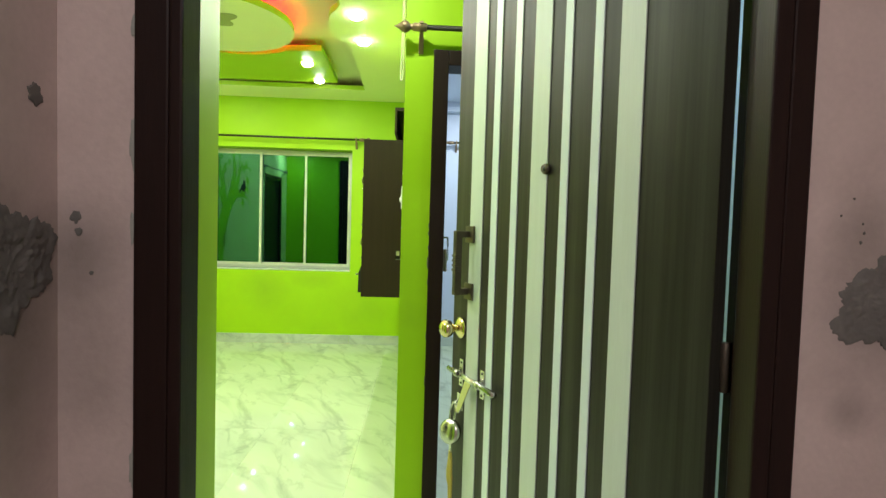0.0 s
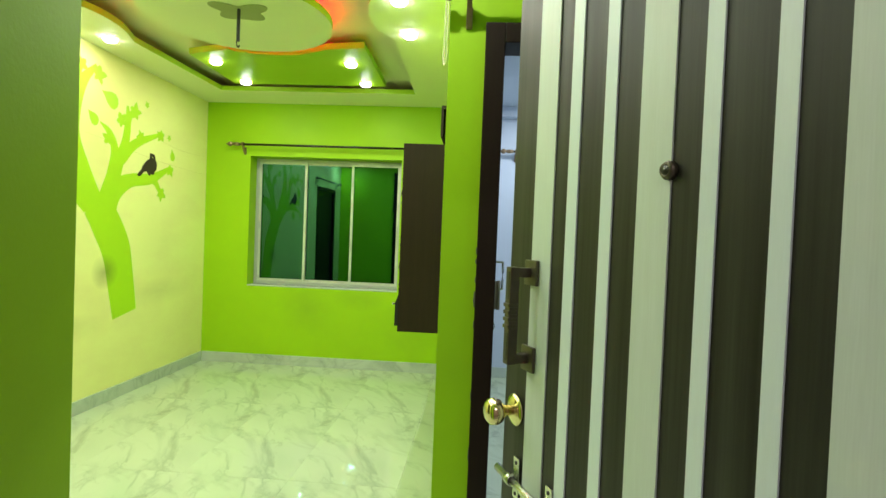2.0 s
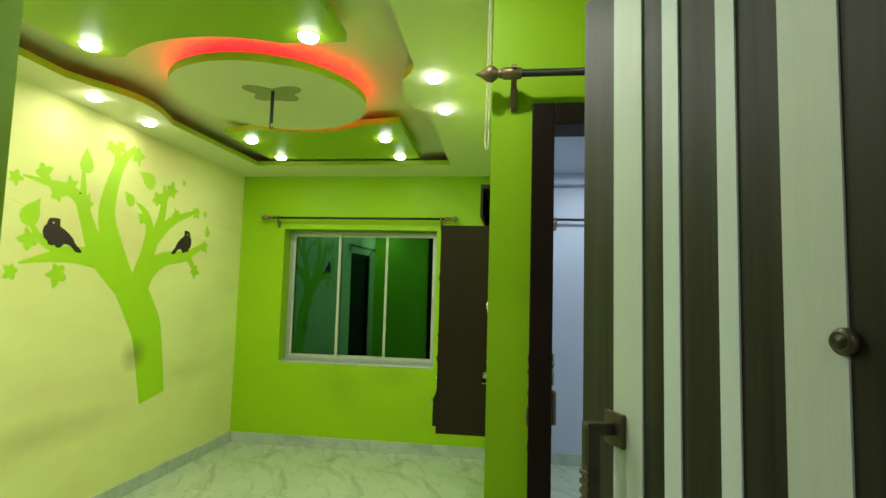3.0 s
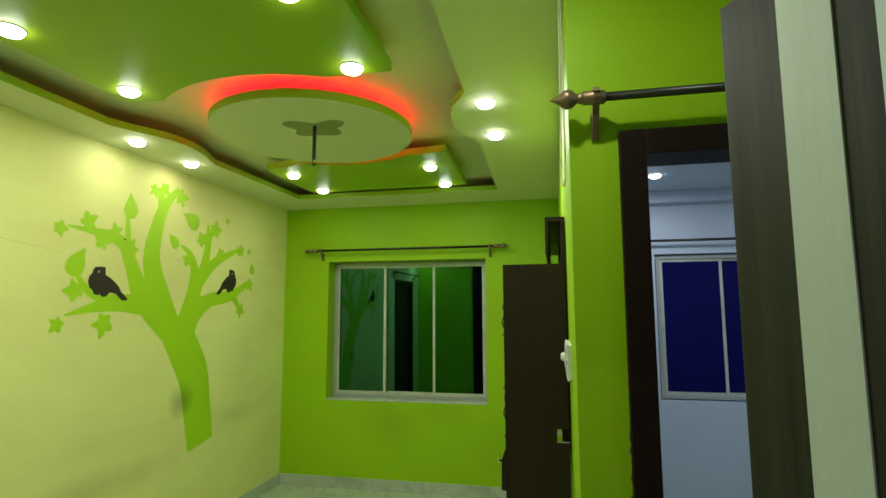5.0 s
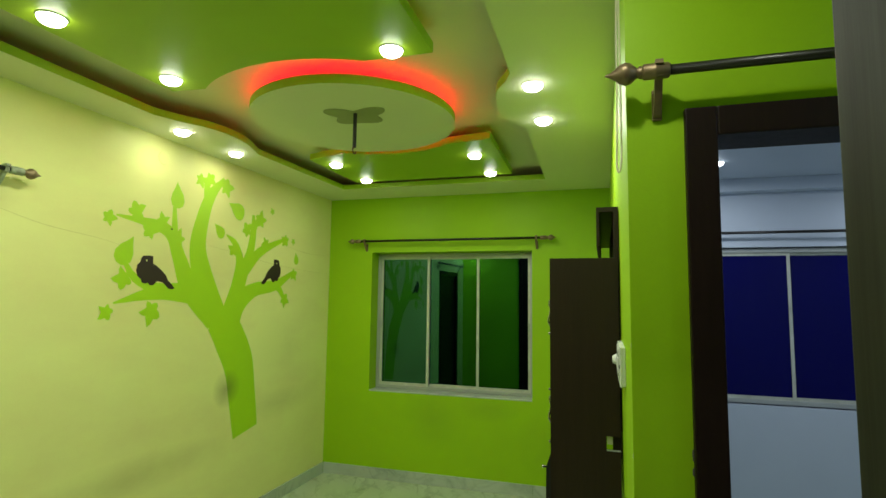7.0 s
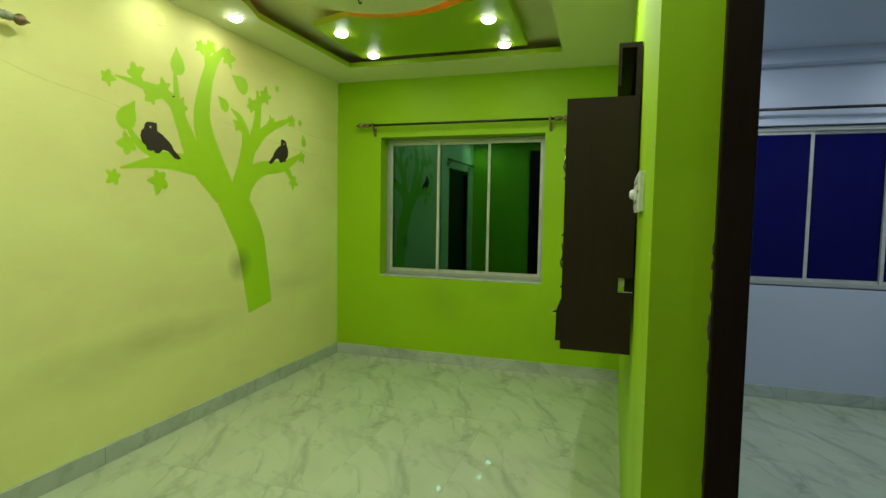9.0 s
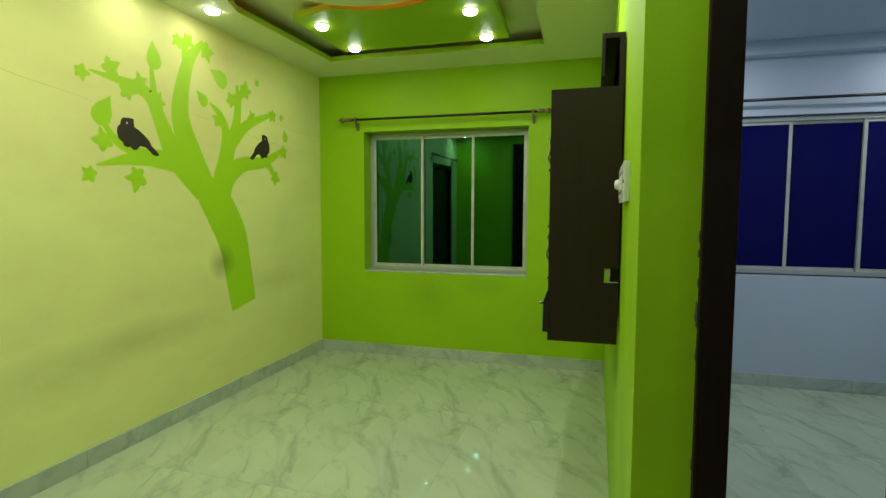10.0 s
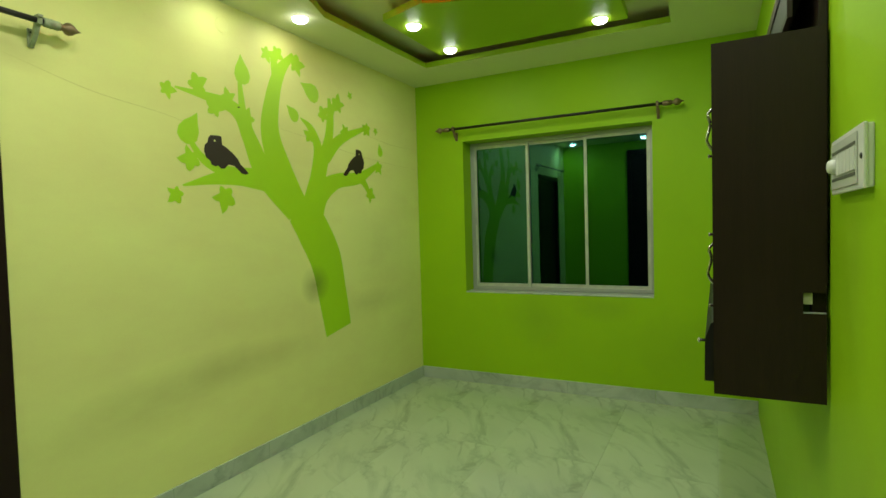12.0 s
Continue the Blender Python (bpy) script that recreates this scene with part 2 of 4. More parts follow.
def boxes(*spans, bevel=0.0):
    """One mesh of boxes, each (x0, x1, y0, y1, z0, z1)."""
    bm = bmesh.new()
    for x0, x1, y0, y1, z0, z1 in spans:
        m = Matrix.LocRotScale(((x0 + x1) / 2, (y0 + y1) / 2, (z0 + z1) / 2), None, (x1 - x0, y1 - y0, z1 - z0))
        bmesh.ops.create_cube(bm, size=1, matrix=m)
    if bevel:
        bmesh.ops.bevel(bm, geom=bm.edges[:], offset=bevel, segments=2, affect="EDGES", profile=0.6)
    return bm


def prism(outline, z0, z1, bm=None, m=None, bevel=0.0):
    """An outline in x and y raised from z0 to z1; m then places it."""
    bm = bm or bmesh.new()
    low = [bm.verts.new((x, y, z0)) for x, y in outline]
    high = [bm.verts.new((x, y, z1)) for x, y in outline]
    k = len(low)
    faces = [bm.faces.new(low[::-1]), bm.faces.new(high)]
    faces += [bm.faces.new((low[i], low[(i + 1) % k], high[(i + 1) % k], high[i])) for i in range(k)]
    if bevel:
        bmesh.ops.bevel(bm, geom=list({e for f in faces[:2] for e in f.edges}), offset=bevel, segments=2, affect="EDGES", profile=0.6)
    if m is not None:
        bmesh.ops.transform(bm, matrix=m, verts=low + high)
    return bm


def lathe(profile, steps=24, m=None, bm=None):
    """Rings of (radius, height) about z."""
    bm = bm or bmesh.new()
    rings = []
    for r, z in profile:
        rings.append([bm.verts.new((r * math.cos(2 * math.pi * i / steps), r * math.sin(2 * math.pi * i / steps), z)) for i in range(steps)])
    for a, b in zip(rings, rings[1:]):
        for i in range(steps):
            bm.faces.new((a[i], a[(i + 1) % steps], b[(i + 1) % steps], b[i]))
    bm.faces.new(rings[0][::-1]), bm.faces.new(rings[-1])
    if m is not None:
        bmesh.ops.transform(bm, matrix=m, verts=[v for ring in rings for v in ring])
    return bm


def tube(points, radius, steps=10, closed=False, bm=None):
    """A round bar along points; radius is one number or one for each point."""
    bm = bm or bmesh.new()
    pts = [Vector(p) for p in points]
    k, rings = len(pts), []
    for i, p in enumerate(pts):
        ahead = pts[(i + 1) % k] if closed or i < k - 1 else p
        behind = pts[i - 1] if closed or i > 0 else p
        q = (ahead - behind).to_track_quat("Z", "Y")
        r = radius[i] if isinstance(radius, (list, tuple)) else radius
        rings.append([bm.verts.new(p + q @ Vector((r * math.cos(2 * math.pi * j / steps), r * math.sin(2 * math.pi * j / steps), 0))) for j in range(steps)])
    for a, b in zip(rings, rings[1:] + ([rings[0]] if closed else [])):
        for j in range(steps):
            bm.faces.new((a[j], a[(j + 1) % steps], b[(j + 1) % steps], b[j]))
    if not closed:
        bm.faces.new(rings[0][::-1]), bm.faces.new(rings[-1])
    return bm


def smooth_line(points, steps=6):
    """A Catmull-Rom line through the points."""
    p = [Vector(q) for q in points]
    p = [2 * p[0] - p[1], *p, 2 * p[-1] - p[-2]]
    out = []
    for a, b, c, d in zip(p, p[1:], p[2:], p[3:]):
        for i in range(steps):
            t = i / steps
            out.append(0.5 * (2 * b + (c - a) * t + (2 * a - 5 * b + 4 * c - d) * t * t + (3 * b - a - 3 * c + d) * t ** 3))
    return out + [p[-2]]


def setting(name, bm, material, label, category, smooth=False):
    return link(name, bm, material, None, smooth, label=label, category=category, kind="structure")


# ---- the large structure ----
floor = setting("floor", boxes((-2.55, 3.4, 1.30, 6.6, -0.12, -0.006)), PLASTER, "polished white marble tile floor with grey veins", "floor")
setting("corridor_floor", boxes((-1.2, 2.4, -1.6, 1.30, -0.12, 0)), CONCRETE, "bare cement floor outside the entrance", "floor")

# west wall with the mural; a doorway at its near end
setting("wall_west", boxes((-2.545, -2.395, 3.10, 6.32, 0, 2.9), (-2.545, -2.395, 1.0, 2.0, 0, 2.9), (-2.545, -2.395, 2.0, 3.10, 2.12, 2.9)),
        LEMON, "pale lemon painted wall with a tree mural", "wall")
WX0, WX1, WZ0, WZ1, NY = -1.93, -0.37, 0.80, 2.13, 6.32
setting("wall_north", boxes((-2.545, WX0, NY, NY + 0.24, 0, 2.9), (WX1, 0.36, NY, NY + 0.24, 0, 2.9), (WX0, WX1, NY, NY + 0.23, 0, WZ0), (WX0, WX1, NY, NY + 0.23, WZ1, 2.9)),
        LIME, "bright lime green painted end wall with a window", "wall")
setting("wall_east", boxes((0.305, 0.36, 2.87, NY, 0, 2.9)), LIME, "bright lime green painted partition wall", "wall")
setting("wall_hall", boxes((0.36, 0.431, 2.87, 2.97, 0, 2.9), (1.303, 1.55, 2.87, 2.97, 0, 2.9), (0.431, 1.303, 2.87, 2.97, 2.12, 2.9)), LIME, "lime green wall around the bedroom doorway", "wall")
setting("wall_hall_end", boxes((2.3, 2.45, 1.3, 3.0, 0, 2.9), (1.55, 2.3, 2.87, 2.97, 0, 2.9)), BLUEWHITE, "pale blue end wall of the entrance hall", "wall")
front = prism([(-2.395, 1.295), (-0.04, 1.295), (-0.04, 1.384), (0.011, 1.384), (-0.047, 1.624), (-2.395, 1.624)], 0, 2.9)
prism([(1.005, 1.295), (2.3, 1.295), (2.3, 1.42), (1.005, 1.42)], 0, 2.9, front)
prism([(-0.04, 1.295), (1.005, 1.295), (1.005, 1.42), (-0.045, 1.624)], 2.205, 2.9, front)
setting("wall_south", front, LIME, "lime green wall around the entrance door", "wall")
setting("corridor_wall", boxes((-0.30, -0.043, 1.28, 1.295, 0, 2.9), (1.006, 2.4, 1.28, 1.295, 0, 2.9), (-0.043, 1.006, 1.28, 1.295, 2.205, 2.9)), PINK, "stained dusty pink plaster wall of the corridor", "wall")
setting("corridor_wall_side", boxes((-0.30, -0.155, -1.6, 1.28, 0, 2.9)), PINK, "dusty pink plaster side wall of the corridor", "wall")
setting("corridor_wall_far", boxes((2.4, 2.55, -1.6, 1.295, 0, 2.9), (-0.155, 2.4, -1.75, -1.6, 0, 2.9)), PINK, "dusty pink plaster walls behind the corridor", "wall")
setting("corridor_ceiling", boxes((-0.3, 2.55, -1.75, 1.295, 2.9, 3.0)), CREAM, "plain corridor ceiling", "ceiling")

# bedroom beyond the inner doorway
BX0, BX1, BZ0, BZ1 = 1.11, 3.17, 0.89, 2.13
setting("bedroom_wall_west", boxes((0.36, 0.43, 2.97, NY, 0, 2.9)), BLUEWHITE, "pale blue painted bedroom side wall", "wall")
setting("bedroom_wall_north", boxes((0.36, BX0, NY, NY + 0.23, 0, 2.9), (BX1, 3.4, NY, NY + 0.23, 0, 2.9), (BX0, BX1, NY, NY + 0.23, 0, BZ0), (BX0, BX1, NY, NY + 0.23, BZ1, 2.9)),
        BLUEWHITE, "pale blue painted bedroom wall with a wide window", "wall")
setting("bedroom_wall_east", boxes((3.25, 3.4, 2.97, NY, 0, 2.9)), BLUEWHITE, "pale blue painted bedroom wall", "wall")
setting("bedroom_wall_south", boxes((0.43, 0.431, 2.97, 2.985, 0, 2.9), (1.303, 3.25, 2.97, 2.985, 0, 2.9), (0.431, 1.303, 2.97, 2.985, 2.12, 2.9)), BLUEWHITE, "pale blue bedroom side of the doorway wall", "wall")
setting("bedroom_ceiling", boxes((0.36, 3.4, 2.97, NY + 0.2, CEIL, 2.8)), BLUEWHITE, "plain pale blue bedroom ceiling", "ceiling")
setting("bedroom_beam", boxes((0.43, 3.25, NY - 0.12, NY, CEIL - 0.10, CEIL), bevel=0.004), BLUEWHITE, "shallow pale blue beam under the bedroom ceiling", "beam")
setting("hall_ceiling", boxes((0.305, 2.45, 1.3, 2.97, CEIL, 2.8)), CREAM, "plain cream ceiling of the entrance hall", "ceiling")


# ---- dropped ceiling ----
def arc(cx, cy, r, a0, a1, steps=16):
    return [(cx + r * math.cos(radians(a0 + (a1 - a0) * i / steps)), cy + r * math.sin(radians(a0 + (a1 - a0) * i / steps))) for i in range(steps + 1)]


RX0, RX1, RY0, RY1 = -2.04, -0.19, 2.62, 5.85
right_wave = [(RX1 + 0.02, 4.55), *[tuple(v) for v in smooth_line([(-0.20, 4.47), (-0.255, 4.36), (-0.27, 4.18), (-0.23, 3.97), (-0.17, 3.86)], 4)], (-0.135, 3.78)]
left_wave = [(-2.115, 3.80), *[tuple(v) for v in smooth_line([(-2.06, 3.93), (-1.98, 4.07), (-1.95, 4.22), (-1.965, 4.40), (-2.02, 4.56)], 4)], (-2.05, 4.64)]
recess = [(RX0 + 0.02, RY1), (RX1 - 0.01, RY1), *right_wave, (-0.11, RY0), (-2.115, RY0), *left_wave]
bm = bmesh.new()
outer = [(-2.395, NY), (0.305, NY), (0.305, 1.6), (-2.395, 1.6)]
for loop in (outer, recess):
    vs = [bm.verts.new((x, y, CEIL)) for x, y in loop]
    for i, v in enumerate(vs):
        bm.edges.new((v, vs[(i + 1) % len(vs)]))
bmesh.ops.triangle_fill(bm, use_beauty=True, use_dissolve=False, edges=bm.edges[:])
ext = bmesh.ops.extrude_face_region(bm, geom=bm.faces[:])
bmesh.ops.translate(bm, vec=(0, 0, 0.042), verts=[v for v in ext["geom"] if isinstance(v, bmesh.types.BMVert)])
ob = setting("ceiling_border", bm, [CREAM, OLIVE], "cream dropped ceiling border with green wavy recess edges", "ceiling")
for face in ob.data.polygons:
    if abs(face.normal.z) < 0.5:
        face.material_index = 1
setting("ceiling", boxes((-2.55, 0.31, 1.3, NY + 0.2, SLAB, 2.9)), CREAM, "cream ceiling above the recess", "ceiling")
plate_front = [(-1.79, RY0 + 0.02), (-0.40, RY0 + 0.02), (-0.41, 3.53), *arc(CX, CY + 0.02, 0.81, -62, -128, 18), (-1.78, 3.585)]
setting("ceiling_panel_front", prism(plate_front, CEIL + 0.013, CEIL + 0.058), OLIVE, "lime green ceiling panel with a curved edge", "ceiling")
plate_back = [(-1.80, 5.67), (-1.80, 4.90), *arc(CX, CY, 0.67, 122, 54, 18), (-0.42, 4.72), (-0.44, 5.67)]
setting("ceiling_panel_back", prism(plate_back, CEIL + 0.013, CEIL + 0.058), OLIVE, "lime green ceiling panel with a curved edge", "ceiling")
disc = lathe([(0.001, CEIL), (0.57, CEIL), (0.57, CEIL + 0.045), (0.001, CEIL + 0.045)], 72, pose(CX, CY, 0))
ob = setting("ceiling_disc", disc, [CREAM, OLIVE], "round cream ceiling disc with a green rim", "ceiling")
for f in ob.data.polygons:
    if abs(f.normal.z) < 0.5:
        f.material_index = 1
ring = tube([(CX + 0.50 * math.cos(a * math.pi / 36), CY + 0.50 * math.sin(a * math.pi / 36), CEIL + 0.056) for a in range(72)], 0.008, 6, True)
link("led_strip", ring, STRIP, label="glowing red LED strip on the ceiling disc", category="LED strip")


# ---- doorways ----
def door_frame(name, w, h, depth, jamb, label):
    """A wooden frame of outer size w by h, standing on z = 0 with its front at y = 0."""
    f = empty(name, label=label, category="door frame", kind="structure")
    part("jamb", boxes((0, jamb, 0, depth, 0, h), bevel=0.004), DARKWOOD, f)
    part("jamb", boxes((w - jamb, w, 0, depth, 0, h), bevel=0.004), DARKWOOD, f)
    part("head", boxes((jamb, w - jamb, 0, depth, h - jamb, h), bevel=0.004), DARKWOOD, f)
    return f


f = empty("door_frame_entrance", (-0.04, 1.272, 0), label="dark brown polished wooden entrance door frame", category="door frame", kind="structure")
part("jamb", boxes((0, 0.051, 0, 0.112, 0, 2.20), bevel=0.004), DARKWOOD, f)
part("stop", boxes((0.051, 0.071, 0, 0.065, 0, 2.135), bevel=0.004), DARKWOOD, f)
part("jamb", boxes((1.005, 1.045, 0, 0.112, 0, 2.20), bevel=0.004), DARKWOOD, f)
part("stop", boxes((0.975, 1.005, 0, 0.068, 0, 2.135), bevel=0.004), DARKWOOD, f)
part("jamb_edge", boxes((0.988, 1.005, 0.069, 0.111, 0, 2.155), bevel=0.001), DARKWOOD, f)
part("head", boxes((0.051, 1.005, 0, 0.112, 2.155, 2.20), bevel=0.004), DARKWOOD, f)
part("stop", boxes((0.071, 0.975, 0, 0.065, 2.135, 2.155), bevel=0.003), DARKWOOD, f)
f = door_frame("door_frame_bedroom", 0.872, 2.12, 0.14, 0.068, "dark brown wooden bedroom door frame")
f.matrix_world = pose(0.431, 2.848, 0)
f = door_frame("door_frame_side", 1.09, 2.12, 0.17, 0.065, "dark brown wooden door frame in the lemon wall")
f.matrix_world = pose(-2.385, 2.005, 0, 0, 0, 90)


def shut_door(name, w, h, m, label):
    """A closed panelled leaf, front at y = 0."""
    d = empty(name, label=label, category="door")
    d.matrix_world = m
    part("panel", boxes((0, w, 0.004, 0.036, 0.01, h), bevel=0.002), DARKWOOD, d)
    for z0, z1 in ((0.14, 0.92), (1.06, h - 0.14)):
        part("raised_panel", boxes((0.12, w - 0.12, -0.004, 0.0035, z0, z1), bevel=0.006), DARKWOOD, d)
    part("handle", tube(smooth_line([(0.06, 0.0, 1.10), (0.06, -0.04, 1.09), (0.06, -0.04, 0.97), (0.06, 0.0, 0.96)], 4), 0.007, 8), STEEL, d, "steel handle", True)
    return d


shut_door("side_door", 0.955, 2.05, pose(-2.43, 2.072, 0, 0, 0, 90), "closed dark wooden door in the lemon wall")
f = door_frame("door_frame_kitchen", 0.94, 2.52, 0.06, 0.065, "dark brown wooden frame of a closed inner door")
f.matrix_world = pose(-0.37, 1.684, 0, 0, 0, 180)
shut_door("kitchen_door", 0.806, 2.45, pose(-0.437, 1.666, 0, 0, 0, 180), "closed dark wooden inner door beside the entrance")

# entrance door leaf: local x from the free edge to the hinge, outer face at y = 0
LEAF_W, LEAF_H, LEAF_TURN = 0.987, 2.105, -66.47
LX, LY = 0.511, 2.263
leaf = empty("entrance_door", (LX, LY, 0), LEAF_TURN, label="open entrance door with dark laminate and pale vertical stripes", category="door")
part("panel", boxes((0, LEAF_W, 0.003, 0.035, 0.012, LEAF_H), bevel=0.002), LAMINATE, leaf)
for a, b in ((0.103, 0.179), (0.229, 0.263), (0.335, 0.366), (0.428, 0.498), (0.553, 0.581), (0.659, 0.686), (0.740, 0.807)):
    part("stripe", boxes((a, b, 0.0, 0.0035, 0.013, LEAF_H - 0.001)), PALE if b - a < 0.05 else GREYPALE, leaf, "pale laminate stripe")


# ---- windows ----
def sliding_window(name, x0, x1, z0, z1, y, panes, glazing, label):
    w = empty(name, ((x0 + x1) / 2, y, z0), label=label, category="window", kind="structure")
    w0, w1, h, e = -(x1 - x0) / 2, (x1 - x0) / 2, z1 - z0, 0.032
    outline = ((w0, w0 + e, 0, 0.07, 0, h), (w1 - e, w1, 0, 0.07, 0, h), (w0 + e, w1 - e, 0, 0.07, 0, e), (w0 + e, w1 - e, 0, 0.07, h - e, h))
    part("window_frame", boxes(*outline, bevel=0.003), ALU, w)
    step = (w1 - w0 - 2 * e) / panes
    for i in range(panes):
        a, b, s = w0 + e + i * step, w0 + e + (i + 1) * step, 0.012 + 0.022 * (i % 2)
        a, b, r = a - 0.012 * (i > 0), b + 0.012 * (i < panes - 1), 0.024
        sash = part("sash", boxes((a, a + r, s, s + 0.018, e, h - e), (b - r, b, s, s + 0.018, e, h - e), (a + r, b - r, s, s + 0.018, e, e + r), (a + r, b - r, s, s + 0.018, h - e - r, h - e)), SASH, w)
        pane = part("pane", boxes((a + r - 0.004, b - r + 0.004, s + 0.007, s + 0.011, e + r - 0.004, h - e - r + 0.004)), glazing, sash, "dark glass pane")
        lean, turn = math.tan(radians(0.4)), math.tan(radians(0.3))
        for v in pane.data.vertices:
            v.co.y -= (v.co.z - h / 2) * lean + (v.co.x - (a + b) / 2) * turn
        if i in (0, panes - 1):
            lx, mid = (a + r / 2 if i == 0 else b - r / 2), h * 0.47
            latch = part("latch", boxes((lx - 0.007, lx + 0.007, s - 0.005, s, mid - 0.035, mid + 0.035), bevel=0.0015), GREYPL, sash, "small grey latch")
    return w


sliding_window("window_1", WX0 + 0.002, WX1 - 0.002, WZ0 + 0.014, WZ1 - 0.002, NY + 0.152, 3, PANE, "three-panel grey aluminium sliding window with dark glass")
sliding_window("window_2", BX0 + 0.01, BX1 - 0.01, BZ0 + 0.01, BZ1 - 0.01, NY + 0.03, 4, BLUEPANE, "aluminium sliding window with deep blue glass")
setting("window_sill", boxes((WX0 + 0.001, WX1 - 0.001, NY - 0.004, NY + 0.215, WZ0 + 0.001, WZ0 + 0.013), bevel=0.003), SKIRT, "grey stone window sill", "window sill")


# ---- skirting ----
def skirting(name, x0, x1, y0, y1, along, label):
    """Tile pieces along one wall, parted by thin joints."""
    s = empty(name, (0, 0, 0), label=label, category="skirting", kind="structure")
    lo, hi = (x0, x1) if along == "x" else (y0, y1)
    k = max(1, round((hi - lo) / 0.6))
    for i in range(k):
        a, b = lo + (hi - lo) * i / k + 0.001, lo + (hi - lo) * (i + 1) / k - 0.001
        span = (a, b, y0, y1, 0, 0.1) if along == "x" else (x0, x1, a, b, 0, 0.1)
        part("tile", boxes(span, bevel=0.0015), SKIRT, s)
    return s


skirting("skirting_north", -2.383, 0.305, NY - 0.012, NY, "x", "grey marble skirting tiles under the end wall")
skirting("skirting_west", -2.395, -2.383, 3.10, NY - 0.012, "y", "grey marble skirting tiles under the lemon wall")
skirting("skirting_bedroom", 0.43, 3.25, NY - 0.012, NY, "x", "grey marble skirting tiles in the bedroom")


# ---- mural ----
def stroke(points, widths, bm, lift):
    """A tapered painted band in the plane of the wall."""
    line = smooth_line([(*p, 0) for p in points], 7)
    k = len(line)
    rows = []
    for i, p in enumerate(line):
        d = (line[min(i + 1, k - 1)] - line[max(i - 1, 0)]).normalized()
        u = i / (k - 1) * (len(widths) - 1)
        j = min(int(u), len(widths) - 2)
        w = widths[j] + (widths[j + 1] - widths[j]) * (u - j)
        side = Vector((-d.y, d.x, 0)) * w / 2
        rows.append((bm.verts.new((lift, *(p + side).xy)), bm.verts.new((lift, *(p - side).xy))))
    for (a, b), (c, d) in zip(rows, rows[1:]):
        bm.faces.new((a, b, d, c))


def patch(outline, bm, lift):
    bm.faces.new([bm.verts.new((lift, y, z)) for y, z in outline])


def drop_leaf(y, z, size, tilt, bm, lift):
    shape = [(0, 0.62), (0.14, 0.36), (0.31, 0.1), (0.36, -0.16), (0.27, -0.36), (0.08, -0.46), (-0.12, -0.46), (-0.30, -0.34), (-0.36, -0.12), (-0.28, 0.14), (-0.12, 0.38)]
    c, s = math.cos(radians(tilt)), math.sin(radians(tilt))
    patch([(y + size * (u * c - v * s), z + size * (u * s + v * c)) for u, v in shape], bm, lift)


def star_leaf(y, z, size, tilt, bm, lift):
    n = 5
    pts = []
    for i in range(n * 4):
        a = 2 * math.pi * i / (n * 4) + radians(tilt)
        r = size * (0.55, 0.43, 0.31, 0.41)[i % 4] * (1.2, 0.98, 0.78, 0.72, 1.0)[i // 4]
        pts.append((y + r * math.cos(a), z + r * math.sin(a)))
    patch(pts, bm, lift)


WALL = -2.395
mural = empty("tree_mural", (0, 0, 0), label="flat lime green tree painted on the lemon wall", category="mural")
bm = bmesh.new()
stroke([(5.105, 0.655), (5.085, 0.76), (5.045, 0.95), (4.99, 1.18), (4.87, 1.38), (4.75, 1.53)], [0.285, 0.295, 0.305, 0.32, 0.31, 0.27], bm, WALL + 0.0004)
part("trunk", bm, MURAL, mural)
BRANCHES = [
    ([(4.80, 1.47), (4.56, 1.655), (4.34, 1.70), (4.12, 1.685), (3.88, 1.63)], [0.16, 0.14, 0.12, 0.075, 0.01]),
    ([(4.34, 1.71), (4.13, 1.73), (4.01, 1.78), (3.94, 1.86)], [0.08, 0.06, 0.05, 0.03]),
    ([(4.70, 1.53), (4.46, 1.72), (4.34, 1.93), (4.27, 2.06), (4.15, 2.11), (3.86, 2.13)], [0.20, 0.16, 0.11, 0.09, 0.07, 0.01]),
    ([(4.30, 2.00), (4.29, 2.12), (4.28, 2.25)], [0.08, 0.05, 0.03]),
    ([(4.74, 1.50), (4.58, 1.78), (4.505, 1.99), (4.53, 2.19), (4.60, 2.38), (4.73, 2.53)], [0.20, 0.19, 0.155, 0.12, 0.09, 0.03]),
    ([(4.57, 2.33), (4.56, 2.42), (4.55, 2.50)], [0.07, 0.06, 0.05]),
    ([(4.84, 1.46), (4.92, 1.74), (4.945, 1.94), (4.88, 2.07), (4.78, 2.13)], [0.22, 0.13, 0.09, 0.06, 0.01]),
    ([(4.90, 1.62), (4.98, 1.84), (5.06, 2.02), (5.09, 2.20), (5.08, 2.32)], [0.16, 0.12, 0.09, 0.07, 0.03]),
    ([(5.02, 1.89), (5.19, 2.04), (5.50, 2.17)], [0.10, 0.08, 0.03]),
    ([(5.08, 2.18), (5.13, 2.27), (5.20, 2.33)], [0.06, 0.05, 0.03]),
    ([(4.84, 1.45), (4.95, 1.63), (5.14, 1.735), (5.41, 1.78), (5.69, 1.91)], [0.24, 0.17, 0.11, 0.09, 0.03]),
    ([(5.22, 1.755), (5.43, 1.77), (5.55, 1.66)], [0.07, 0.07, 0.04]),
]
for i, (points, widths) in enumerate(BRANCHES):
    bm = bmesh.new()
    stroke(points, widths, bm, WALL + 0.0005 + 0.00002 * i)
    part("branch", bm, MURAL, mural)
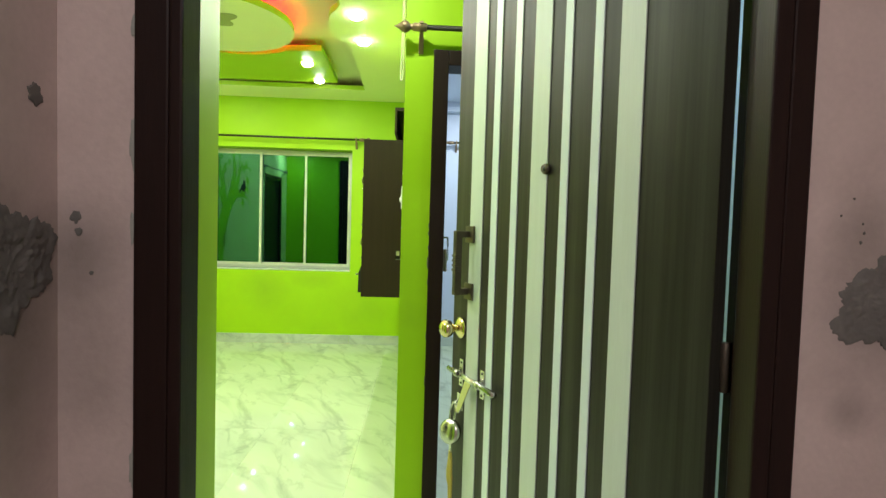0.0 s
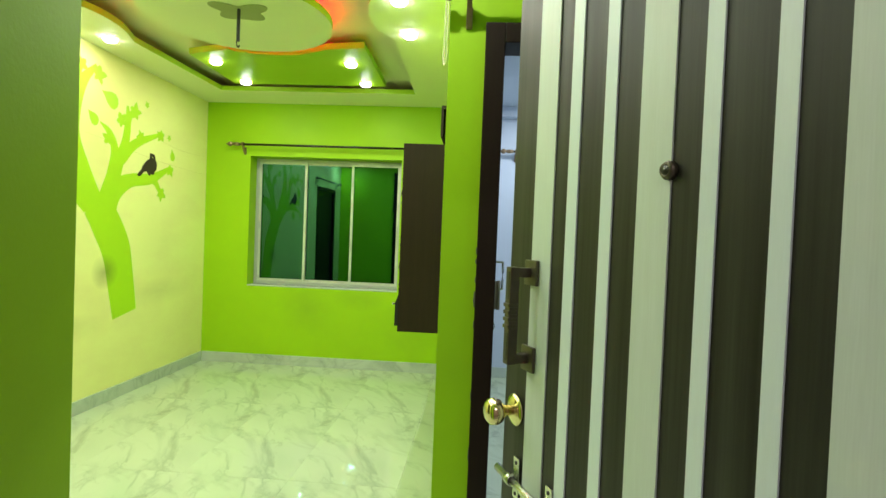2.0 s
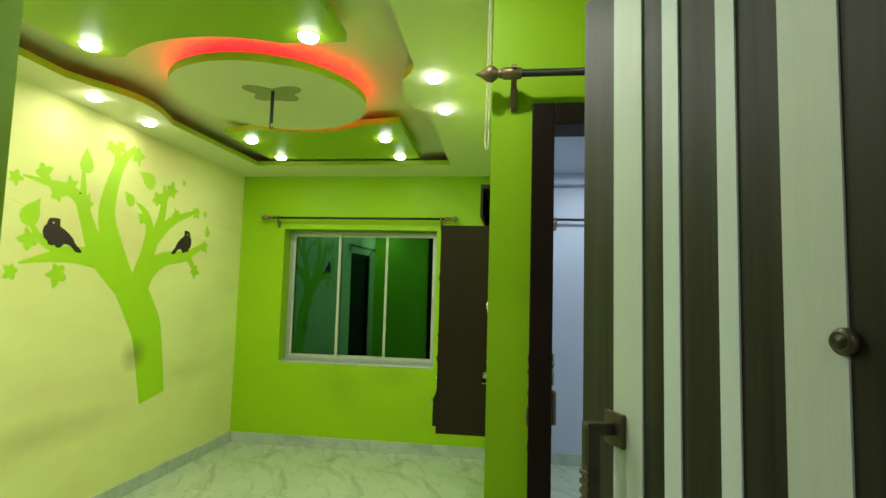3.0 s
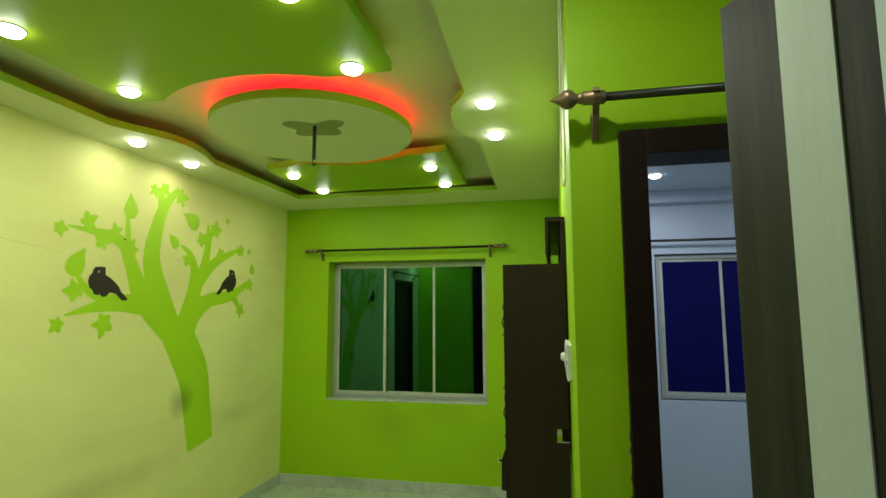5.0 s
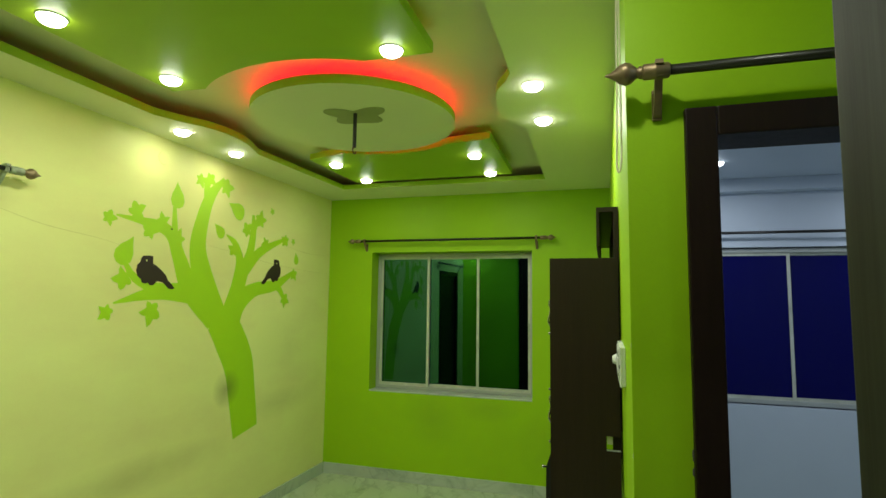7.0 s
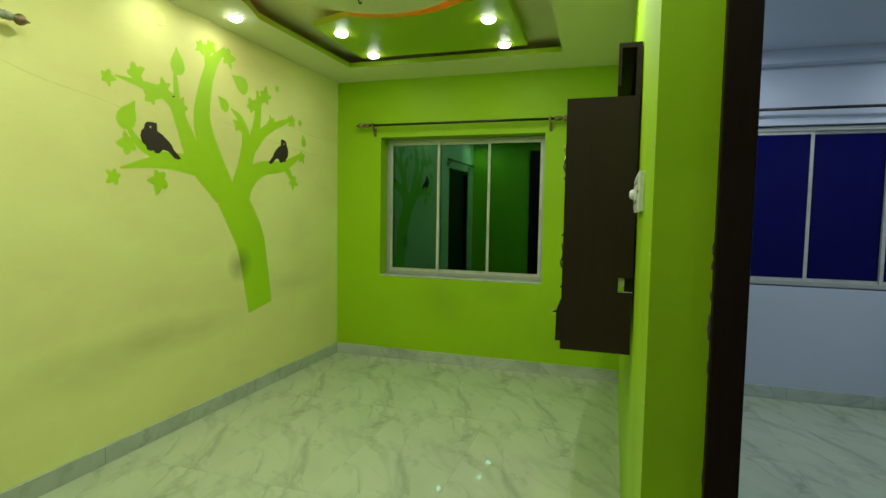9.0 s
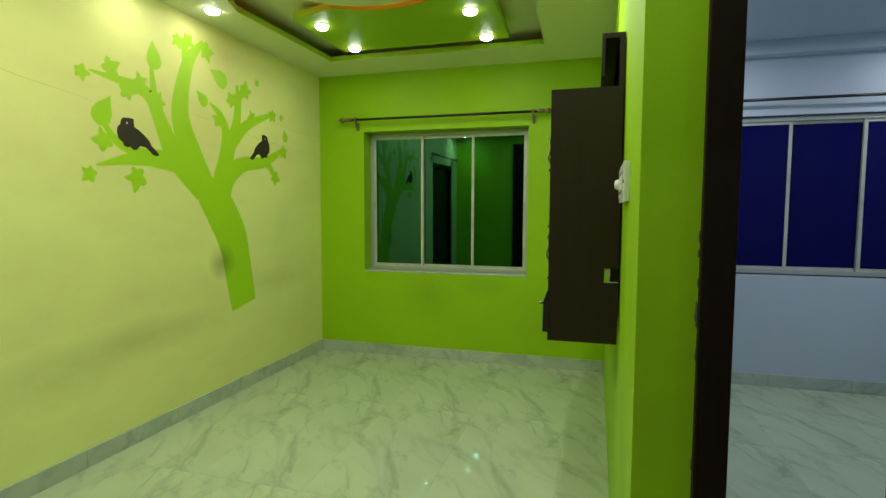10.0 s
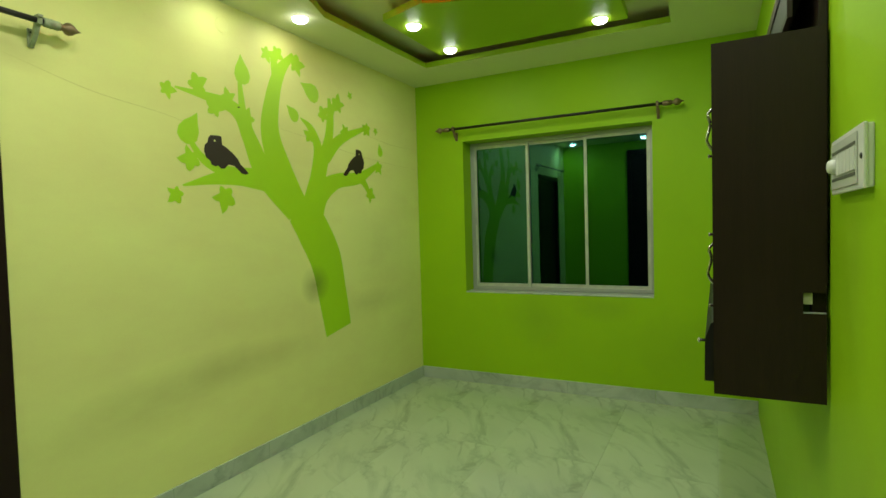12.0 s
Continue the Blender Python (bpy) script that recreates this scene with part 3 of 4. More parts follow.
for y, z, size, tilt in ((3.935, 1.925, 0.175, -28), (4.30, 2.315, 0.16, 5), (4.89, 2.325, 0.175, 68), (4.71, 2.145, 0.12, 50), (5.71, 2.02, 0.10, 12)):
    bm = bmesh.new()
    drop_leaf(y, z, size, tilt, bm, WALL + 0.0009)
    part("leaf", bm, MURAL, mural)
for i, (y, z, size) in enumerate(((3.81, 2.12, .14), (3.99, 2.18, .19), (4.10, 2.08, .19), (4.20, 2.15, .16), (4.33, 2.06, .20), (3.94, 1.79, .20), (3.84, 1.60, .15), (4.14, 1.60, .23),
                                  (4.49, 2.49, .15), (4.58, 2.51, .16), (4.75, 2.48, .21), (5.01, 2.20, .19), (5.18, 2.30, .21), (5.33, 2.40, .09), (4.87, 2.04, .16), (5.26, 2.13, .16),
                                  (5.53, 2.19, .17), (5.65, 2.19, .09), (5.67, 1.90, .17), (5.54, 1.67, .19))):
    bm = bmesh.new()
    star_leaf(y, z - 0.014, size * 0.68, 37 * i, bm, WALL + 0.0010 + 0.00001 * i)
    part("leaf", bm, MURAL, mural)


def bird(y, z, size, tall, face, name, label):
    """A perched bird, painted flat: a round body, a square head and a slanting tail."""
    body = [(-0.48, 0.53), (-0.42, 0.63), (-0.23, 0.66), (-0.09, 0.65), (-0.08, 0.36), (0.09, 0.25), (0.25, 0.10), (0.40, -0.08), (0.48, -0.27), (0.64, -0.44), (0.74, -0.58),
            (0.64, -0.63), (0.50, -0.60), (0.37, -0.44), (0.27, -0.35), (0.10, -0.32), (-0.03, -0.49), (-0.14, -0.50), (-0.23, -0.40), (-0.29, -0.44), (-0.42, -0.40), (-0.45, -0.27),
            (-0.57, -0.16), (-0.62, 0.06), (-0.59, 0.27), (-0.51, 0.37)]
    bm = bmesh.new()
    patch([(y + face * u * size, z + v * size * tall) for u, v in body], bm, WALL + 0.0015)
    ob = link(name, bm, BIRD, label=label, category="mural")
    bm = bmesh.new()
    patch([(y + face * -0.30 * size + 0.006 * math.cos(k * math.pi / 5), z + 0.46 * size * tall + 0.006 * math.sin(k * math.pi / 5)) for k in range(10)], bm, WALL + 0.0018)
    part("eye", bm, LEMON, ob, "pale unpainted eye")
    return ob


bird(4.155, 1.815, 0.222, 0.70, 1, "painted_bird", "dark brown bird shape painted on the mural")
bird(5.36, 1.885, 0.195, 0.85, -1, "painted_bird", "small dark brown bird shape painted on the mural")

# ---- lamps in the ceiling ----
def downlight(bulb, label, group):
    d = empty("downlight", label=label, category="ceiling light", group=group)
    part("rim", lathe([(0.0455, -0.002), (0.0465, -0.004), (0.049, -0.005), (0.051, -0.003), (0.052, 0.0), (0.0455, 0.0)], 28), WHITE, d, smooth=True)
    part("diffuser", lathe([(0.0460, -0.003), (0.0450, -0.010), (0.0400, -0.018), (0.0310, -0.0240), (0.0170, -0.0272), (0.001, -0.0280)], 28), bulb, d, "glowing white diffuser", True)
    return d


def place_lights(spots, bulb, label, group):
    first = downlight(bulb, label, group)
    for i, p in enumerate(spots):
        if i:
            copy_thing(first, pose(*p))
        else:
            first.matrix_world = pose(*p)


place_lights(SPOTS, BULB, "round white recessed downlight, switched on", "downlights of the living room")
place_lights(HALL_FILL, BULB, "added unseen downlight that tints the hall end blue", "downlights of the hall")
place_lights(BED_SPOTS, COOLBULB, "round cool white recessed downlight, switched on", "downlights of the bedroom")
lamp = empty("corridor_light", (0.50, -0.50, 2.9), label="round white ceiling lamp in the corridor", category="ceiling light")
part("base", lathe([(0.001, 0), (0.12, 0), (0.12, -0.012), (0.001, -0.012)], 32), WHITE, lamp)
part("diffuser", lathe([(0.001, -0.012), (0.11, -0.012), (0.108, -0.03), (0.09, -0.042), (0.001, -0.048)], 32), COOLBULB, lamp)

# fan hook and the lobed rose painted under the disc
hook = empty("fan_rod", (-1.02, 4.06, CEIL), label="black fan hook rod hanging from the ceiling disc", category="fan rod")
part("rod", tube([(0, 0, 0.004), (0, 0, -0.19)], 0.010, 12), BLACKROD, hook)
part("hook", tube([(0, 0.018 * math.sin(a), -0.205 - 0.018 * math.cos(a)) for a in [k * 0.5 - 3.1 for k in range(10)]], 0.004, 8), BLACKROD, hook)
rose = []
for k in range(60):
    a = 2 * math.pi * k / 60
    r = 0.125 + 0.030 * math.cos(4 * a + 2.4) + 0.018 * math.cos(3 * a + 1.0)
    rose.append((-1.03 + 1.25 * r * math.cos(a), 4.10 + 0.95 * r * math.sin(a)))
link("ceiling_rose", prism(rose, CEIL - 0.004, CEIL - 0.0005, bevel=0.001), mat("faded_grey_green_paint", (0.36, 0.38, 0.20), 0.6, scale=3), label="faded grey-green lobed patch on the ceiling disc", category="ceiling rose")


# ---- curtain rods ----
def curtain_rod(length, ends, label, metal, both=True, paint=None):
    """A rod along x from 0 to length, 7 cm off the wall, which lies at y = 0 behind it."""
    r = empty("curtain_rod", label=label, category="curtain rod")
    cast = paint or metal
    part("rod", tube([(0.02, -0.07, 0), (length - 0.02, -0.07, 0)], 0.0115, 16), BLACKROD, r, "black enamelled rod", True)
    onion = [(0.001, -0.012), (0.013, -0.010), (0.015, 0.0), (0.011, 0.006), (0.016, 0.012), (0.024, 0.022), (0.026, 0.032), (0.022, 0.044), (0.012, 0.056), (0.006, 0.066), (0.001, 0.078)]
    for x, way in ((0.0, -90), (length, 90)) if both else ((0.0, -90),):
        sign = 1 if way < 0 else -1
        part("finial", lathe(onion, 20, pose(x, -0.07, 0, 0, way, 0)), metal, r, "turned brass finial", True)
        part("socket", lathe([(0.014, -0.03), (0.018, -0.026), (0.018, -0.004), (0.020, 0.0), (0.018, 0.004), (0.018, 0.026), (0.014, 0.03)], 20, pose(x + sign * 0.034, -0.07, 0, 0, 90, 0)), cast, r, "", True)
    for x in ends:
        b = part("bracket", boxes((x - 0.011, x + 0.011, -0.010, 0, -0.095, -0.02), bevel=0.003), cast, r)
        profile = [(-0.005, -0.075), (-0.022, -0.06), (-0.034, -0.04), (-0.045, -0.022), (-0.050, -0.008), (-0.050, 0.016), (-0.062, 0.021), (-0.088, 0.021),
                   (-0.092, 0.010), (-0.084, 0.008), (-0.082, -0.014), (-0.066, -0.020), (-0.054, -0.042), (-0.036, -0.066), (-0.018, -0.085), (-0.005, -0.092)]
        part("arm", prism(profile, -0.0085, 0.0085, m=Matrix.Translation((x, 0, 0)) @ Matrix(((0, 0, 1, 0), (1, 0, 0, 0), (0, 1, 0, 0), (0, 0, 0, 1)))), cast, b)
        for z in (-0.035, -0.08):
            part("screw", lathe([(0.0045, 0), (0.004, 0.002), (0.001, 0.003)], 10, pose(x, -0.010, z, 90, 0, 0)), BLACKROD, b)
    return r


r = curtain_rod(1.86, (0.10, 1.76), "thin black curtain rod with bronze finials above the window", ANTIQUE)
r.matrix_world = pose(-2.085, NY, 2.235)
r = curtain_rod(1.23, (0.040, 1.16), "black curtain rod with bronze onion finials above the bedroom doorway", ANTIQUE)
r.matrix_world = pose(0.333, 2.87, 2.195)
r = curtain_rod(1.38, (0.09, 1.30), "black curtain rod with painted brackets above the side door", ANTIQUE, paint=mat("paint_spattered_bronze", (0.36, 0.43, 0.27), 0.6, 0.1, second=(0.16, 0.15, 0.09), scale=26, mix=0.8))
r.matrix_world = pose(-2.395, 1.92, 2.235, 0, 0, 90)
r = curtain_rod(2.45, (0.09, 2.35), "black curtain rod above the blue bedroom window", ANTIQUE)
r.matrix_world = pose(0.67, NY, 2.24)
loop = smooth_line([(0.290, 2.93, 2.62), (0.287, 2.93, 2.4), (0.284, 2.93, 2.1), (0.282, 2.93, 2.02), (0.287, 2.925, 1.995), (0.293, 2.92, 2.02), (0.294, 2.925, 2.1), (0.293, 2.93, 2.4), (0.294, 2.93, 2.62)], 5)
link("hanging_cord", tube(loop, 0.0028, 6), CORD, smooth=True, label="looped cream cord hanging beside the wall corner", category="cord")

# ---- entrance door fittings ----
pull = part("pull_handle", boxes((0.096, 0.118, -0.056, -0.034, 1.117, 1.323), bevel=0.002), BRONZE, leaf, "square dark bronze pull handle")
for z in (1.128, 1.312):
    part("mount", boxes((0.088, 0.138, -0.008, 0.0, z - 0.027, z + 0.027), bevel=0.002), BRONZE, pull)
    part("post", boxes((0.098, 0.117, -0.036, -0.006, z - 0.010, z + 0.010), bevel=0.002), BRONZE, pull)
# Raised black strips put the shade of two recessed slots into colour.
for z0, z1 in ((1.126, 1.184), (1.256, 1.314)):
    part("slot", boxes((0.101, 0.113, -0.0568, -0.0550, z0, z1)), BLACKROD, pull, "dark strip for a shaded slot")
for k in range(4):
    part("rib", boxes((0.0945, 0.1195, -0.0590, -0.0355, 1.1935 + 0.015 * k, 1.2015 + 0.015 * k), bevel=0.0015), BRONZE, pull)
knob = part("door_knob", lathe([(0.010, -0.002), (0.012, 0.022), (0.016, 0.029), (0.026, 0.036), (0.030, 0.047), (0.028, 0.059), (0.019, 0.067), (0.001, 0.069)], 28, pose(0.060, -0.004, 1.000, 90, 0, 0)), BRASS, leaf, "shiny brass round knob", True)
part("rosette", lathe([(0.036, 0.0), (0.035, 0.004), (0.023, 0.009), (0.012, 0.011)], 28, pose(0.060, 0.0, 1.000, 90, 0, 0)), BRASS, knob, "", True)
peep = part("peephole", lathe([(0.014, 0.0), (0.014, 0.006), (0.010, 0.012), (0.0075, 0.010), (0.001, 0.010)], 24, pose(0.497, 0.001, 1.490, 90, 0, 0)), BRONZE, leaf, "dark metal door viewer", True)
part("lens", lathe([(0.001, 0.0125), (0.0075, 0.0105), (0.0075, 0.009), (0.001, 0.009)], 16, pose(0.497, 0.001, 1.490, 90, 0, 0)), BLACKROD, peep)
bolt = part("sliding_bolt", tube([(0.018, -0.018, 0.856), (0.312, -0.018, 0.848)], 0.009, 14), STEEL, leaf, "steel sliding door bolt", True)
for x, z in ((0.080, 0.854), (0.216, 0.851)):
    part("plate", boxes((x - 0.012, x + 0.012, -0.004, 0, z - 0.045, z + 0.045), bevel=0.0015), STEEL, bolt)
    part("strap", lathe([(0.013, -0.011), (0.013, 0.011), (0.0092, 0.011), (0.0092, -0.011)], 16, pose(x, -0.018, z, 0, 90, 0)), STEEL, bolt, "", True)
    for dz in (-0.034, 0.034):
        part("screw", lathe([(0.0045, 0), (0.004, 0.0015), (0.001, 0.002)], 8, pose(x, -0.004, z + dz, 90, 0, 0)), BLACKROD, bolt)
part("hasp", prism([(-0.018, 0.0), (0.018, 0.0), (0.013, -0.090), (0.007, -0.112), (-0.007, -0.112), (-0.013, -0.090)], -0.0015, 0.0015, m=pose(0.150, -0.014, 0.846, 78, 14, 0)), STEEL, bolt)
staple = part("staple", boxes((0.056, 0.096, -0.003, 0, 0.728, 0.782), bevel=0.001), STEEL, leaf, "steel staple plate")
part("eye", tube([(0.076 + 0.012 * math.cos(a), -0.004 - 0.022 * math.sin(a), 0.755) for a in [k * math.pi / 8 for k in range(9)]], 0.0037, 8), STEEL, staple)
lock = empty("padlock", (LX, LY, 0), LEAF_TURN, label="round chrome padlock hanging open on the door staple", category="padlock")
part("body", lathe([(0.001, -0.016), (0.028, -0.016), (0.039, -0.010), (0.041, 0.0), (0.039, 0.010), (0.028, 0.016), (0.001, 0.016)], 30, pose(0.060, -0.027, 0.652, 78, 0, 20)), STEEL, lock, "domed chrome lock body", True)
part("shackle", tube(smooth_line([(0.050, -0.025, 0.680), (0.052, -0.021, 0.730), (0.070, -0.018, 0.754), (0.086, -0.022, 0.730), (0.084, -0.026, 0.700)], 5), 0.0045, 10), STEEL, lock, "", True)
part("keyhole", boxes((0.054, 0.062, -0.0455, -0.041, 0.660, 0.673)), BLACKROD, lock)
part("key", boxes((0.066, 0.079, -0.034, -0.031, 0.588, 0.616), bevel=0.001), STEEL, lock)
tassel = empty("key_cord", (LX, LY, 0), LEAF_TURN, label="thin yellow cord tied to the padlock key", category="cord")
for dx, end in ((0.0, 0.38), (0.007, 0.43), (-0.006, 0.47)):
    part("strand", tube(smooth_line([(0.072, -0.032, 0.592), (0.069 + dx, -0.030, 0.56), (0.062 + 2 * dx, -0.028, 0.50), (0.067 + dx, -0.026, end)], 5), 0.0048, 7), YELLOWCORD, tassel, "", True)
for z in (0.35, 1.10, 1.80):
    part("hinge", lathe([(0.007, -0.045), (0.0085, -0.043), (0.0085, 0.043), (0.007, 0.045)], 14, pose(LEAF_W + 0.004, 0.036, z)), BRONZE, leaf, "dark hinge knuckle", True)

# ---- bedroom door, folded open along the bedroom's side wall ----
bdoor = empty("bedroom_door", (0.470, 3.0, 0), label="dark wooden bedroom door folded open against the wall", category="door")
part("panel", boxes((0, 0.034, 0, 0.80, 0.012, 2.04), bevel=0.002), DARKWOOD, bdoor)
part("handle", tube(smooth_line([(0.03, 0.70, 1.265), (0.085, 0.70, 1.265), (0.092, 0.70, 1.255), (0.092, 0.70, 1.14), (0.085, 0.70, 1.13), (0.03, 0.70, 1.13)], 3), 0.006, 10), STEEL, bdoor, "steel loop handle", True)
latch = part("latch", boxes((0.034, 0.042, 0.66, 0.74, 0.955, 0.995), bevel=0.001), STEEL, bdoor, "steel latch")
part("hasp", tube([(0.05 + 0.012 * math.cos(a), 0.70, 0.94 + 0.018 * math.sin(a)) for a in [k * math.pi / 6 for k in range(12)]], 0.0035, 8, True), STEEL, latch)
BROWNSTEEL = mat("dulled_plated_steel", (0.36, 0.31, 0.24), 0.45, 0.5, scale=12)
hinge = empty("door_hinge", (0.513, 2.990, 1.172), label="brown steel hinge plate on the bedroom door frame", category="hinge")
part("plate", boxes((-0.024, 0.0, 0.0, 0.007, -0.052, 0.052), bevel=0.001), BROWNSTEEL, hinge)
part("knuckle", lathe([(0.006, -0.054), (0.0075, -0.05), (0.0075, 0.05), (0.006, 0.054)], 14, pose(0.003, 0.004, 0)), BROWNSTEEL, hinge, "", True)

# ---- wall cabinet ----
tv = empty("wall_cabinet", (0.305, 3.66, 0.895), label="dark walnut wall-hung television cabinet with an open top frame", category="cabinet")
TO_XZ = Matrix(((1, 0, 0, 0), (0, 0, -1, 0), (0, 1, 0, 0), (0, 0, 0, 1)))
side = [(-0.262, 0), (-0.008, 0), (-0.008, 0.230), (-0.058, 0.230), (-0.058, 0.284), (-0.008, 0.284), (-0.008, 0.945), (-0.262, 0.945)]
part("side_panel", prism(side, -0.02, 0.0, m=TO_XZ), CABINET, tv)
part("back_panel", boxes((-0.022, -0.002, 0.022, 1.6, 0.30, 1.128), bevel=0.002), CABINET, tv)
part("body", boxes((-0.245, -0.060, 0.022, 1.6, 0.02, 0.930), bevel=0.002), CABINET, tv)
for z0, knobs in ((0.19, (0.045, 0.245)), (0.567, (0.085,))):
    door = part("door", boxes((-0.260, -0.247, 0.022, 1.598, z0, z0 + 0.363), bevel=0.002), CABINET, tv)
    part("handle", tube(smooth_line([(-0.256, 0.07, z0 + 0.100), (-0.268, 0.07, z0 + 0.115), (-0.275, 0.07, z0 + 0.135), (-0.269, 0.07, z0 + 0.160), (-0.266, 0.07, z0 + 0.180), (-0.272, 0.07, z0 + 0.205), (-0.256, 0.07, z0 + 0.222)], 4), 0.0042, 8), STEEL, door, "curved steel handle", True)
    for dz in knobs:
        part("knob", lathe([(0.0035, 0), (0.0035, 0.007), (0.006, 0.010), (0.005, 0.012), (0.001, 0.013)], 12, pose(-0.260, 0.05, z0 + dz, 0, -90, 0)), STEEL, door, "", True)
drawer = part("drawer", prism([(-0.286, 0.020), (-0.262, 0.020), (-0.262, 0.188), (-0.269, 0.184), (-0.284, 0.140)], -1.55, -0.05, m=TO_XZ), mat("black_laminate", (0.010, 0.008, 0.007), 0.45, scale=6), tv, "black drawer front")
part("knob", lathe([(0.004, 0), (0.004, 0.012), (0.009, 0.016), (0.001, 0.021)], 12, pose(-0.284, 0.08, 0.130, 0, -90, 0)), STEEL, drawer, "steel knob", True)
# Added dark block hides lit lime wall behind most of the cut-out.
part("cutout_filler", boxes((-0.036, -0.004, 0.03, 0.06, 0.20, 0.30)), CABINET, tv)
part("socket", boxes((-0.056, -0.036, 0.012, 0.021, 0.252, 0.282), bevel=0.002), CORD, tv, "cream plastic socket in the cut-out")
part("edge_strip", boxes((-0.058, -0.008, 0.001, 0.019, 0.2302, 0.2322)), GREYPL, tv, "raw pale edge of the cut-out")
part("top_board", boxes((-0.085, -0.002, 0.05, 1.5, 1.130, 1.150), bevel=0.002), CABINET, tv)
rails = boxes((-0.085, -0.073, 0.05, 1.5, 1.112, 1.130), (-0.085, -0.073, 0.05, 1.5, 0.995, 1.011), (-0.085, -0.073, 0.05, 0.066, 1.011, 1.112), (-0.085, -0.073, 1.47, 1.5, 1.011, 1.112))
front_frame = part("front_frame", rails, CABINET, tv)
part("pane", boxes((-0.081, -0.077, 0.066, 1.47, 1.011, 1.112)), mat("smoked_panel", (0.035, 0.037, 0.034), 0.4, scale=4), front_frame, "pale panel set in the front frame")

# ---- switchboard ----
board = empty("switchboard", (0.305, 3.393, 1.478), label="white modular switchboard on the lime wall", category="switch board")
part("box", boxes((-0.011, 0, -0.146, 0.146, -0.058, 0.058), bevel=0.003), WHITE, board)
part("cover", boxes((-0.017, -0.010, -0.148, 0.148, -0.060, 0.060), bevel=0.003), WHITE, board)
part("plate", boxes((-0.0195, -0.0175, -0.108, 0.138, -0.049, 0.049), bevel=0.0006), mat("dull_white_plastic", (0.56, 0.58, 0.52), 0.4, second=(0.48, 0.50, 0.44), scale=14), board, "dull grey-white front plate")
SLOT = mat("dark_grey_plastic", (0.12, 0.13, 0.10), 0.5, scale=6)
for z in (-0.029, 0.029):
    part("slot", boxes((-0.0208, -0.0192, -0.098, 0.122, z - 0.003, z + 0.003)), SLOT, board, "dark slot")
for k in range(5):
    part("switch", boxes((-0.0222, -0.0192, -0.096 + 0.034 * k, -0.066 + 0.034 * k, -0.022, 0.022), bevel=0.001), WHITE, board)
part("regulator", lathe([(0.018, 0), (0.017, 0.007), (0.013, 0.014), (0.009, 0.016), (0.001, 0.0165)], 20, pose(-0.019, 0.090, 0, 0, -90, 0)), WHITE, board, "round fan regulator knob", True)
part("screw", lathe([(0.006, 0), (0.005, 0.002), (0.001, 0.003)], 8, pose(-0.017, -0.134, 0, 0, -90, 0)), BLACKROD, board)


# ---- broken plaster, chips and holes ----
def cement_patch(name, m, rx, rz, seed, label, rough=0.006, material=CEMENT):
    """A ragged patch in the local x-z plane, bulging towards -y."""
    bm, rings = bmesh.new(), []
    big = rx > 0.05
    steps, spokes = (34, 150) if big else (6, 28)
    for i in range(1, steps + 1):
        f = i / steps
        ring = []
        for k in range(spokes):
            a = 2 * math.pi * k / spokes
            c, d = math.cos(a), math.sin(a)
            edge = 0.80 + 0.34 * noise.noise((seed + 1.3 * c, 1.3 * d, 0.2)) + f ** 3 * (0.16 * noise.noise((3.5 * c, seed + 3.5 * d, 3.1)) + 0.07 * noise.noise((9 * c, 9 * d, seed)) + 0.05 * noise.noise((24 * c, 24 * d, seed)))
            x, z = rx * f * edge * c, rz * f * edge * d
            coarse = noise.noise((x * 26 + seed, z * 26, 0.7))
            fine = noise.noise((x * 85, z * 85 + seed, 2.7)) + 0.6 * noise.noise((x * 210 + seed, z * 210, 5.1))
            lift = 0.0012 + rough * max(0.0, 0.30 + 0.75 * coarse + 0.38 * fine) * (1 - f ** 5) if i < steps else 0.0002
            ring.append(bm.verts.new((x, -lift, z)))
        rings.append(ring)
    bm.faces.new(rings[0])
    for a, b in zip(rings, rings[1:]):
        for k in range(spokes):
            bm.faces.new((a[k], a[(k + 1) % spokes], b[(k + 1) % spokes], b[k]))
    ob = link(name, bm, material, smooth=big, label=label, category="plaster damage")
    ob.matrix_world = m
    return ob


cement_patch("plaster_patch", pose(-0.155, 1.185, 1.265, 0, 0, 90), 0.10, 0.098, 1.0, "rough grey cement patch on the pink corridor wall", 0.0065)
cement_patch("plaster_patch", pose(1.165, 1.28, 1.225), 0.125, 0.105, 5.0, "rough grey cement patch on the pink corridor wall", 0.0065)
cement_patch("plaster_hole", pose(-0.155, 1.233, 1.505, 0, 0, 90), 0.018, 0.018, 8.0, "small hole broken into the pink plaster", 0.002)
for i, (x, z, r) in enumerate(((-0.128, 1.335, 0.010), (-0.124, 1.312, 0.007), (-0.105, 1.25, 0.004), (1.085, 1.40, 0.0022), (1.10, 1.33, 0.003), (1.105, 1.345, 0.0025), (1.102, 1.36, 0.002), (1.065, 1.372, 0.0022))):
    cement_patch("plaster_chip", pose(x, 1.28, z), r, r * 1.2, 11.0 + i, "small chip in the pink plaster", 0.001)
for i, (x, z, w, h) in enumerate(((0.431, 1.335, 0.007, 0.016), (0.430, 1.30, 0.006, 0.012), (0.431, 1.235, 0.006, 0.014), (0.429, 1.165, 0.008, 0.032), (0.431, 1.08, 0.006, 0.02), (0.432, 0.83, 0.006, 0.03), (0.431, 0.62, 0.006, 0.03))):
    cement_patch("paint_chip", pose(x, 2.87, z), w * 0.6, h, 21.0 + i, "grey chip where paint broke beside the door frame", 0.001, CEMENT)
